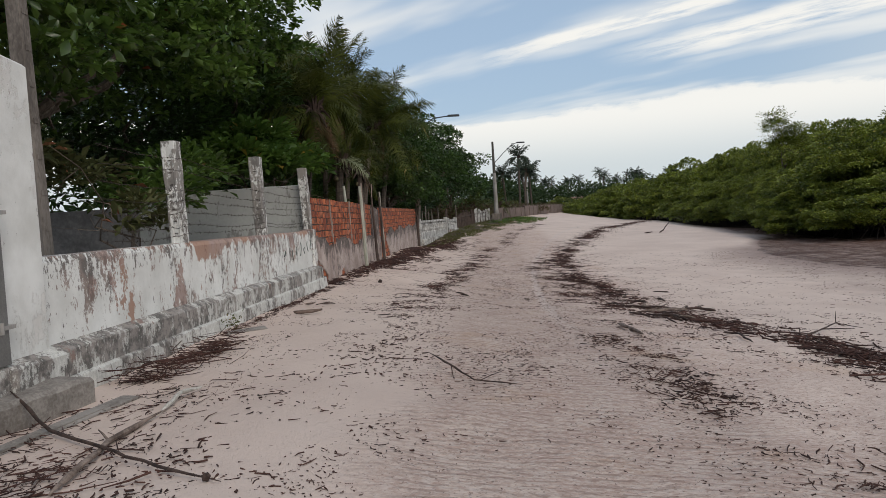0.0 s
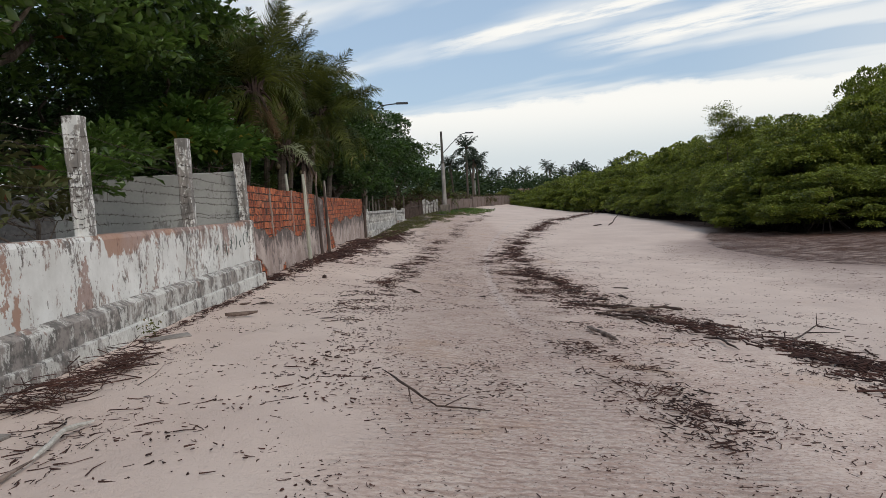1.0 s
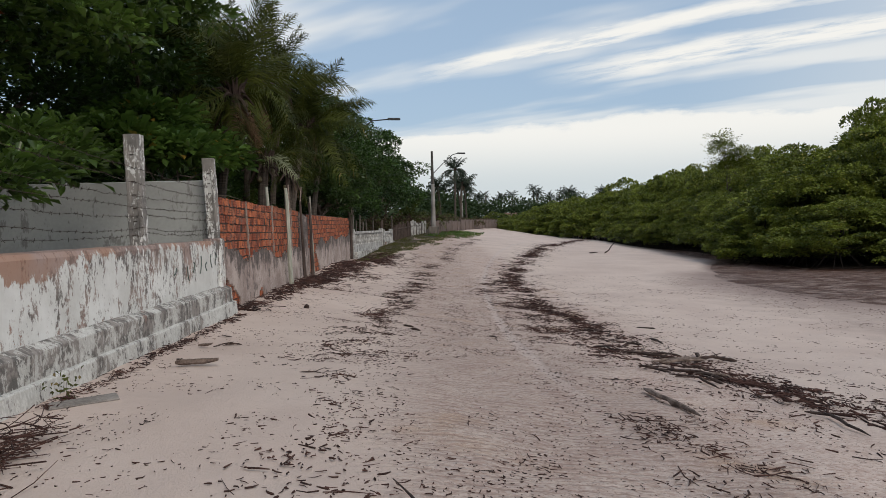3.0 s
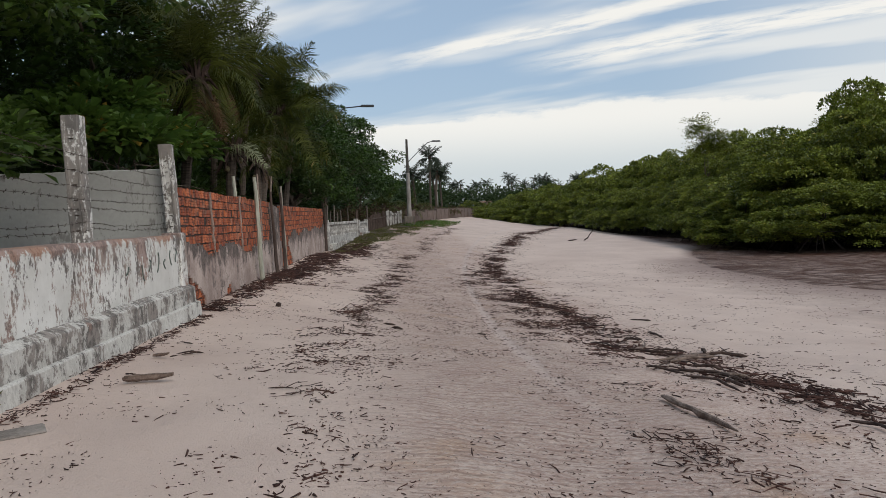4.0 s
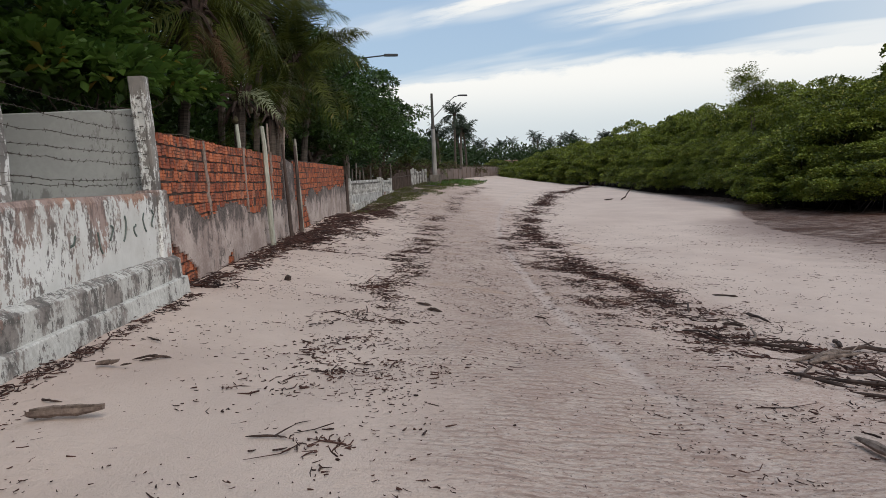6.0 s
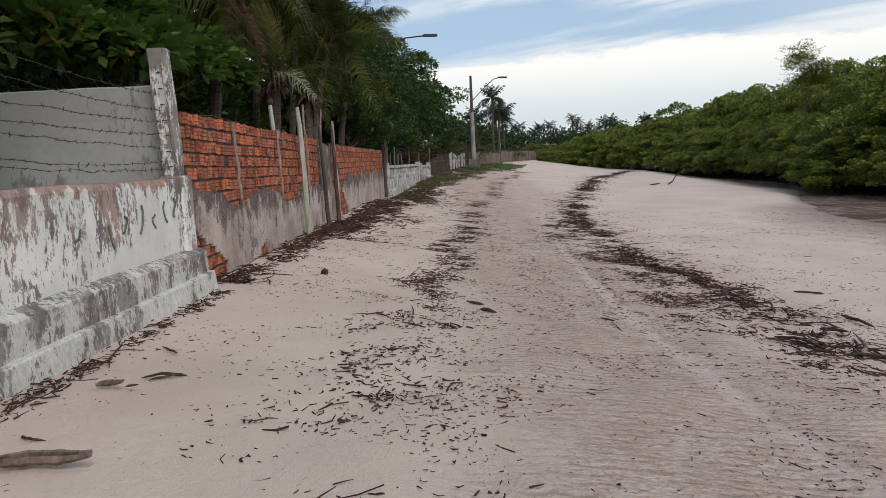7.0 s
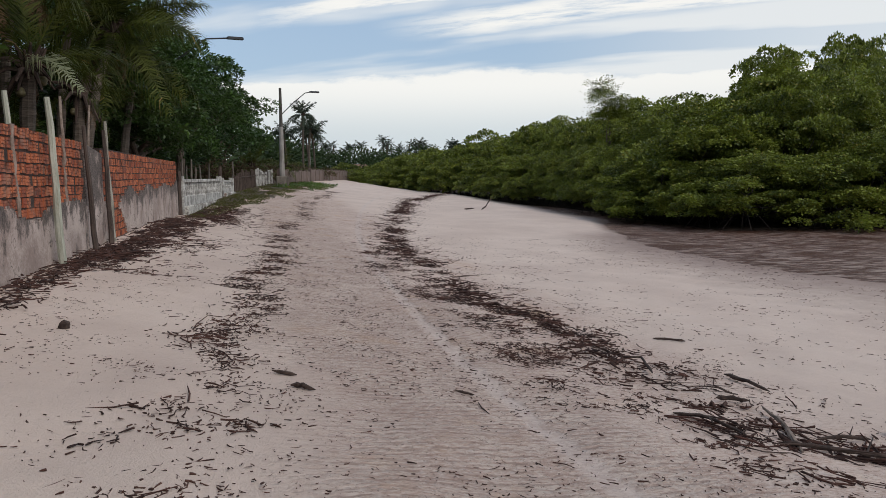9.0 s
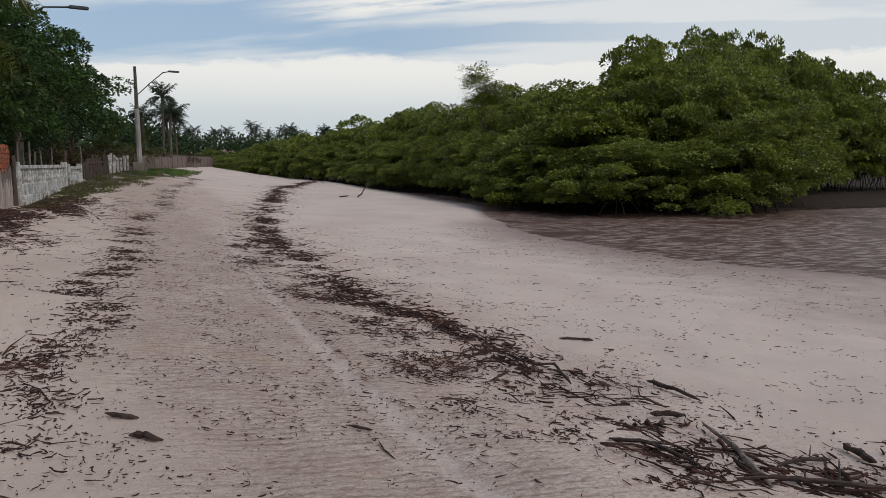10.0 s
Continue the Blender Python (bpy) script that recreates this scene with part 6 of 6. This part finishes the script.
stuff("weed_wrack", [strand(LEFT[2:], 3100, 0.24, 0.062, 0.0052, 0.8, 1.05, 0.018), strand(LEFT, 2600, 0.5, 0.040, 0.0046, 1.1, 1.0, 0.01), strand([(3.5, -0.9), (8, -0.75), (13, -0.6), (17, -0.5)], 2400, 0.42, 0.034, 0.0052, 1.2, 1.5, 0.01)]
      + [strand([(y - 0.22, x - 0.05), (y, x), (y + 0.22, x + 0.05)], 85 if y > 18 else 42, w, 0.07 if y > 18 else 0.05, 0.0052 if y > 18 else 0.004, 0.9, -1.0, 0.025) for y, x, w in HEAPS], WRACK, "broken patches of dried weed along the track", "seaweed")
stuff("weed_wrack", [strand(THIRD, 1250, 0.24, 0.062, 0.0046, 0.8, 1.0, 0.025), strand([(14, 2.7), (18, 2.7), (24, 2.5), (30, 2.6)], 4200, 0.42, 0.05, 0.0045, 0.8, 1.0, 0.01)], WRACK, "patch of dried weed and twigs on the damp strip", "seaweed")
FOOT = [(16.9, -3.05), (18, -3.0), (20, -2.98), (22, -2.95), (24, -2.88), (27, -2.72), (33, -2.45), (38, -2.05), (43, -1.3)]
stuff("weed_wrack", [strand(FOOT, 1350, 0.18, 0.17, 0.008, 0.8, 0.9, 0.06), strand([(29, -2.85), (36, -2.75), (41, -2.45), (45, -1.5)], 750, 0.26, 0.22, 0.0095, 0.8, 0.5, 0.07), strand([(16.8, -3.0), (17.6, -2.92), (18.6, -2.9), (19.6, -2.95)], 210, 0.16, 0.15, 0.0062, 0.8, -0.3, 0.07), strand([(23.5, -2.7), (28, -2.35), (33, -2.0), (38, -1.5), (43, -0.8)], 950, 0.33, 0.22, 0.0095, 0.8, 0.8, 0.06),
                     strand([(22, -2.5), (28, -1.9), (33, -1.5), (38, -1.0), (44, -0.3)], 1700, 0.55, 0.12, 0.006, 0.8, 1.1, 0.02)], WRACK, "thick bank of brown dead leaves and twigs along the wall", "leaf litter")
stuff("twig_pile", [strand([(6.7, -2.7), (7.2, -2.55), (8.0, -2.5), (8.8, -2.6)], 360, 0.17, 0.24, 0.0040, 1.1, -0.5, 0.16), strand([(9.5, -2.85), (12, -2.88), (16.3, -2.88)], 700, 0.07, 0.06, 0.0045, 0.8, 0.3, 0.03), strand([(3.5, -2.2), (5.5, -2.3), (7.0, -2.3)], 700, 0.3, 0.09, 0.004, 1.0, 0.3, 0.02)], WRACK, "heap of dead twigs against the wall plinth", "twigs")


def litter(n, x0, x1, y0, y1, thr, size=0.03):
    x, y = x0 + (x1 - x0) * rng.random(n), y0 + (y1 - y0) * rng.random(n) ** 1.3
    d = np.array([noise.noise((a0 * 0.7, b0 * 0.5, 8)) for a0, b0 in zip(x, y)]) + 0.3 * rng.normal(size=n)
    x, y = x[d > thr], y[d > thr]
    n = len(x)
    return sticks(x, y, np.clip(np.exp(rng.normal(size=n) * 0.6) * size, 0.008, 0.25), rng.uniform(0.0022, 0.0055, n) * (size / 0.03) ** 0.4, rng.uniform(0, 6.3, n), np.zeros(n), np.zeros(n))


stuff("leaf_litter", [litter(5500, -2.9, 1.2, 3.0, 30, -0.05), litter(6500, 0.5, 6.5, 3.5, 30, -0.05), litter(9000, 4.3, 12.5, 8, 36, 0.0, 0.036), litter(19000, -0.6, 5.0, 3.5, 26, -0.15, 0.020), litter(6000, -2.8, 0.0, 3.5, 22, 0.0, 0.014)], WRACK, "scattered dark leaf bits and twigs on the sand", "leaf litter")


# ---- single branches and driftwood ----
def branch(name, pts, r0, r1, mat, label, category="branch", twigs=(), seg=7):
    P = [Vector((x, y, float(height(x, y)) + dz)) for x, y, dz in pts]
    fine = []
    for i in range(len(P) - 1):
        for k in range(4):
            q = P[i].lerp(P[i + 1], k / 4)
            fine.append(q + Vector((rng.normal() * r0 * 0.35, rng.normal() * r0 * 0.35, abs(rng.normal()) * r0 * 0.1)))
    fine.append(P[-1])
    n = len(fine)
    b = Build().tube(fine, [(r0 + (r1 - r0) * i / (n - 1)) * min(1.0, 0.3 + 5.0 * min(i, n - 1 - i) / (n - 1)) * rng.uniform(0.82, 1.15) for i in range(n)], seg, True, 0.16)
    for k, dx, dy, dz, r in twigs:
        q = fine[int(k * (n - 1))]
        b.tube([q, q + Vector((dx * .5, dy * .5, dz * .6)), q + Vector((dx, dy, dz))], [r, r * 0.8, r * 0.4], 5)
    return tagged(new(name, b.mesh(name, mat)), label, category)


branch("log", [(2.53, 11.45, 0.04), (2.57, 10.8, 0.04), (2.61, 10.05, 0.04)], 0.030, 0.024, BROWNWOOD, "bleached brown log lying on the sand", "log")
branch("branch", [(-0.06, 7.81, 0.04), (0.20, 6.99, 0.1), (0.42, 6.69, 0.03), (0.64, 6.69, 0.02), (0.85, 6.68, 0.02)], 0.010, 0.006, DRIFT, "thin dark dead branch with a prop twig", "branch", ((0.3, 0.02, -0.08, -0.12, 0.006), (0.6, 0.2, 0.1, 0.05, 0.005)))
branch("branch", [(-1.93, 6.30, 0.02), (-1.98, 6.00, 0.05), (-1.91, 5.48, 0.03)], 0.016, 0.020, BLEACHED, "bleached tip of a bent branch on the sand", "branch")
branch("branch", [(-1.91, 5.48, 0.03), (-1.93, 4.76, 0.03), (-1.83, 4.27, 0.03), (-1.78, 3.84, 0.02)], 0.018, 0.021, BROWNWOOD, "long bent branch lying beside the step", "branch", ((0.4, -0.12, 0.1, 0.05, 0.01),))
branch("branch", [(-3.04, 5.43, 0.26), (-2.49, 5.01, 0.05), (-1.88, 4.55, 0.05), (-1.35, 4.20, 0.03), (-0.90, 3.97, 0.03)], 0.015, 0.009, DRIFT, "long dark branch fallen over the step", "branch", ((0.98, 0.025, -0.02, 0.02, 0.028),))
branch("driftwood", [(4.79, 10.23, 0.02), (5.28, 10.85, 0.06), (5.94, 11.74, 0.1)], 0.015, 0.009, DRIFT, "dark forked driftwood twig on the beach", "driftwood", ((0.6, 0.35, -0.2, 0.02, 0.010), (0.9, 0.25, -0.3, -0.04, 0.008), (0.95, 0.05, 0.1, 0.16, 0.008)))
branch("driftwood", [(3.80, 10.52, 0.03), (3.95, 10.32, 0.05), (3.89, 9.62, 0.03)], 0.018, 0.014, DRIFT, "dark driftwood stick in the weed line", "driftwood")
branch("driftwood", [(4.73, 19.04, 0.03), (4.90, 18.92, 0.035), (5.06, 18.81, 0.03)], 0.012, 0.019, DRIFT, "short dark driftwood stick", "driftwood")
branch("driftwood", [(3.64, 16.08, 0.035), (3.76, 16.02, 0.04), (3.90, 15.97, 0.03)], 0.024, 0.016, DRIFT, "short thick dark driftwood", "driftwood")
branch("driftwood", [(4.35, 16.97, 0.03), (4.35, 16.63, 0.045), (4.39, 16.33, 0.03)], 0.022, 0.014, DRIFT, "dark driftwood stick in the weed line", "driftwood")
branch("driftwood", [(3.64, 17.86, 0.03), (3.82, 17.73, 0.06), (3.60, 17.10, 0.03)], 0.012, 0.018, DRIFT, "bent dark twig in the weed line", "driftwood")
branch("root", [(3.87, 15.78, 0.04), (3.80, 15.55, 0.03), (3.74, 15.37, 0.04), (3.60, 15.10, 0.03), (3.47, 14.92, 0.04), (3.33, 14.64, 0.02)], 0.012, 0.026, BROWNWOOD, "greyish gnarled root washed ashore", "root")
branch("root", [(3.28, 14.83, 0.03), (3.38, 14.71, 0.05), (3.60, 14.62, 0.05), (3.83, 14.53, 0.04), (4.02, 14.43, 0.03)], 0.014, 0.018, DRIFT, "long dark gnarled root washed ashore", "root", ((0.5, 0.15, -0.2, 0.03, 0.009), (0.7, 0.25, 0.2, 0.03, 0.009), (0.3, -0.2, 0.05, 0.01, 0.008)))
branch("driftwood", [(4.50, 15.11, 0.035), (4.47, 14.95, 0.04), (4.41, 14.77, 0.035)], 0.022, 0.024, DRIFT, "short thick weathered log end", "driftwood")
branch("driftwood", [(3.00, 15.74, 0.02), (3.16, 15.47, 0.05), (3.17, 15.03, 0.02)], 0.018, 0.012, DRIFT, "dark twig bundle in the weed", "driftwood", ((0.4, 0.12, -0.2, 0.02, 0.01), (0.6, -0.1, -0.2, 0.03, 0.008)))
branch("stick", [(-0.18, 16.78, 0.02), (0.02, 16.66, 0.02)], 0.014, 0.016, DRIFT, "short dark stick on the sand", "stick")
branch("stick", [(-0.04, 16.33, 0.02), (0.05, 16.27, 0.03), (0.14, 16.20, 0.02)], 0.024, 0.016, DRIFT, "short dark crooked stick on the sand", "stick")
branch("stick", [(1.33, 16.41, 0.015), (1.46, 16.27, 0.015)], 0.011, 0.009, DRIFT, "short brown stick on the sand", "stick")
branch("stick", [(1.42, 16.03, 0.012), (1.40, 15.87, 0.015), (1.42, 15.72, 0.01)], 0.006, 0.005, DRIFT, "thin bent twig on the sand", "stick")
def bark_piece(p0, p1, wide, label):
    """A curled strip of bark lying with its hollow side up."""
    b = Build()
    n, m = 12, 6
    for i in range(n):
        k = i / (n - 1)
        x, y = p0[0] + (p1[0] - p0[0]) * k, p0[1] + (p1[1] - p0[1]) * k + 0.025 * math.sin(5 * k)
        r = wide * (0.45 + 0.55 * math.sin(math.pi * min(1.0, 0.15 + 0.8 * k))) * rng.uniform(0.85, 1.15)
        z = float(height(x, y)) + 0.012 + 0.03 * k * k
        for shell in (1.0, 0.72):
            for q in range(m):
                w = math.radians(-205 + 230 * q / (m - 1))
                b.v.append((x + rng.normal() * 0.002, y + math.cos(w) * r * shell, z + wide + math.sin(w) * r * shell * 0.9))
    for i in range(n - 1):
        a0, c0 = i * 2 * m, (i + 1) * 2 * m
        for q in range(m - 1):
            b.f.append((a0 + q, a0 + q + 1, c0 + q + 1, c0 + q))
            b.f.append((a0 + m + q + 1, a0 + m + q, c0 + m + q, c0 + m + q + 1))
        for q in (0, m - 1):
            b.f.append((a0 + q, c0 + q, c0 + m + q, a0 + m + q))
    for a0 in (0, (n - 1) * 2 * m):
        for q in range(m - 1):
            b.f.append((a0 + q, a0 + m + q, a0 + m + q + 1, a0 + q + 1))
    tagged(new("bark_piece", b.mesh("bark_piece", BROWNWOOD)), label, "bark")


bark_piece((-2.44, 11.36), (-2.00, 11.38), 0.046, "curled grey-brown piece of bark on the sand")
bark_piece((-2.57, 12.60), (-2.40, 12.63), 0.026, "small curled piece of dark bark on the sand")
branch("stick", [(-2.40, 12.63, 0.02), (-2.30, 12.59, 0.05)], 0.008, 0.006, DRIFT, "short dark twig beside the bark", "stick")
branch("stick", [(-2.58, 11.80, 0.012), (-2.50, 11.72, 0.03), (-2.42, 11.74, 0.012)], 0.009, 0.006, DRIFT, "short dark twig near the wall", "stick")
branch("stick", [(-2.59, 13.70, 0.012), (-2.38, 13.45, 0.015)], 0.008, 0.010, DRIFT, "short dark twig near the wall", "stick")
branch("stick", [(-2.40, 12.84, 0.012), (-2.28, 12.90, 0.03), (-2.12, 12.92, 0.012)], 0.007, 0.012, DRIFT, "bent dark twig near the wall", "stick", ((0.6, 0.08, -0.06, 0.02, 0.006),))
branch("stick", [(-2.33, 12.79, 0.015), (-2.18, 12.95, 0.015)], 0.01, 0.006, DRIFT, "short dark twig near the wall", "stick")
branch("stick", [(-1.09, 10.94, 0.012), (-0.94, 10.93, 0.015), (-0.87, 10.91, 0.01)], 0.008, 0.005, DRIFT, "thin dark twig on the sand", "stick", ((0.5, 0.1, 0.12, 0.02, 0.005),))
branch("driftwood", [(12.55, 52.1, 0.05), (12.95, 52.4, 0.25), (13.5, 52.9, 0.8)], 0.05, 0.025, DRIFT, "bare branch sticking up from the far beach", "driftwood")
branch("driftwood", [(11.6, 52.6, 0.05), (12.2, 52.4, 0.10)], 0.05, 0.025, DRIFT, "dark driftwood on the far beach", "driftwood")
for i in range(14):
    y = 7.0 + 24 * rng.random()
    x = float(np.interp(y, [p[0] for p in MAIN], [p[1] for p in MAIN])) + rng.normal() * 0.3
    a0, l = rng.normal() * 0.5 + 1.9, rng.uniform(0.2, 0.5)
    branch("driftwood", [(x, y, 0.02), (x + math.cos(a0) * l / 2, y + math.sin(a0) * l / 2, 0.03 + rng.random() * 0.02), (x + math.cos(a0 + 0.2) * l, y + math.sin(a0 + 0.2) * l, 0.02)], rng.uniform(0.007, 0.013), 0.006, DRIFT, "dark twig of driftwood in the weed line", "driftwood", (), 5)
branch("root", [(4.33, 14.42, 0.05), (3.84, 14.15, 0.06), (3.39, 13.9, 0.03)], 0.020, 0.024, BROWNWOOD, "brown peeled root end washed ashore", "root")
branch("root", [(4.38, 14.36, 0.04), (3.9, 14.07, 0.06), (3.54, 13.86, 0.03)], 0.018, 0.024, BROWNWOOD, "brown peeled root end washed ashore", "root", ((0.3, 0.2, 0.15, 0.06, 0.010),))
branch("driftwood", [(2.89, 15.05, 0.01), (2.96, 14.83, 0.012), (3.05, 14.68, 0.012), (3.3, 14.64, 0.01)], 0.005, 0.005, DRIFT, "thin curved dark twig in the weed line", "driftwood", (), 5)
for (xa, ya), (xb, yb), r, mat in (((3.52, 13.79), (4.30, 14.60), 0.026, BROWNWOOD), ((4.30, 14.61), (4.93, 14.58), 0.030, DRIFT), ((3.03, 13.32), (3.29, 12.79), 0.016, DRIFT), ((3.32, 13.08), (3.80, 12.38), 0.024, DRIFT),
                                   ((3.22, 12.64), (3.50, 11.80), 0.016, DRIFT), ((3.03, 13.06), (3.44, 13.61), 0.014, DRIFT), ((3.62, 13.36), (3.91, 13.14), 0.020, DRIFT), ((3.64, 12.83), (4.03, 12.69), 0.022, BROWNWOOD), ((3.68, 14.91), (4.18, 14.93), 0.016, DRIFT), ((3.64, 12.45), (3.65, 12.04), 0.020, DRIFT)):
    mx, my = (xa + xb) / 2 + rng.normal() * 0.05, (ya + yb) / 2 + rng.normal() * 0.05
    branch("root", [(xa, ya, 0.03), (mx, my, 0.06), (xb, yb, 0.03)], r * 0.8, r, mat, "dark gnarled root washed up in the weed line", "root", ((0.4, rng.normal() * 0.15, rng.normal() * 0.15, 0.03, r * 0.4), (0.7, rng.normal() * 0.15, rng.normal() * 0.15, 0.04, r * 0.35)))
slab = Build().box(-0.10, 0.10, -0.26, 0.26, -0.03, 0.025, 0.012, 0.04)
ob = new("flat_stone", slab.mesh("flat_stone", CONCRETE))
ob.matrix_basis = pose(-2.66, 9.72, float(height(-2.66, 9.72)), 2, 3, -62)
tagged(ob, "flat grey stone at the foot of the wall", "stone")
n = 46
p = np.array([-2.86, 9.78, float(height(-2.86, 9.78)) + 0.10]) + rng.normal(size=(n, 3)) * np.array([0.05, 0.09, 0.06])
v, f = leaf_arrays(p, rng.normal(size=(n, 3)) + np.array([0.4, 0, 0.5]), rng.uniform(0.03, 0.07, n), rng.uniform(0.015, 0.03, n))
ob = new("weed_plant", mesh_of("weed_plant", v, f, GRASS))
tagged(ob, "small green weed growing at the wall foot", "plant", kind="stuff")
# rounded solid standing for a small clump of dark twigs
rk = Build()
rk.tube([(0, 0, -0.03), (0, 0, 0.0), (0.01, 0, 0.05), (0, 0, 0.075)], [0.04, 0.06, 0.05, 0.015], 7, True, 0.25)
ob = new("stone", rk.mesh("stone", DRIFT))
ob.matrix_basis = pose(-2.08, 18.05, float(height(-2.08, 18.05)))
tagged(ob, "small dark clump of twigs on the sand", "stone")

# ---- bricks, last ----
def lay_bricks():
    made = 0
    shapes = [brick_mesh(BRICK_L + d, BRICK_H, 3).mesh("brick", BRICK) for d in (0.0, -0.008, 0.006)]
    rest = {0: Build(), 1: Build()}
    for idx, (y0, y1, za, zb) in enumerate(TOPS):
        tmpl = brick_mesh(BRICK_L, BRICK_H, 3)
        row = 0
        z = 0.05
        while z + BRICK_H < za + 0.02:
            y = y0 + (row % 2) * 0.1
            while y + BRICK_L < y1:
                rise = (zb - za) * (y - y0) / (y1 - y0) * min(1.0, z / 1.2)
                gap = rng.random() < 0.018
                hidden = z + BRICK_H < float(render_edge(y + 0.1)) - 0.30 and not (y < 17.9 or abs(y - 19.5) < 0.7 or 26.4 < y < 29.5)
                if z + BRICK_H < za + 0.03 and not gap and not hidden:
                    j = rng.normal(size=4)
                    tilt = pose(BX + j[0] * 0.006, y + j[1] * 0.006, z + rise + j[2] * 0.005 + 0.005 * math.sin(y * 2.1 + row), j[3] * 1.5, 0, j[1] * 1.6)
                    if made < 300 and idx == 0 and y < 21.5:
                        ob = child("brick", shapes[made % 3], walls[0])
                        ob.matrix_basis = tilt
                        made += 1
                    else:
                        rest[idx].add([tilt @ Vector(p) for p in tmpl.v], tmpl.f)
                y += BRICK_L + 0.020 + 0.020 * rng.random() ** 2
            z += COURSE
            row += 1
    for idx, b in rest.items():
        ob = child("brickwork", b.mesh("brickwork", BRICK), walls[idx])
        tagged(ob, kind="stuff")


lay_bricks()
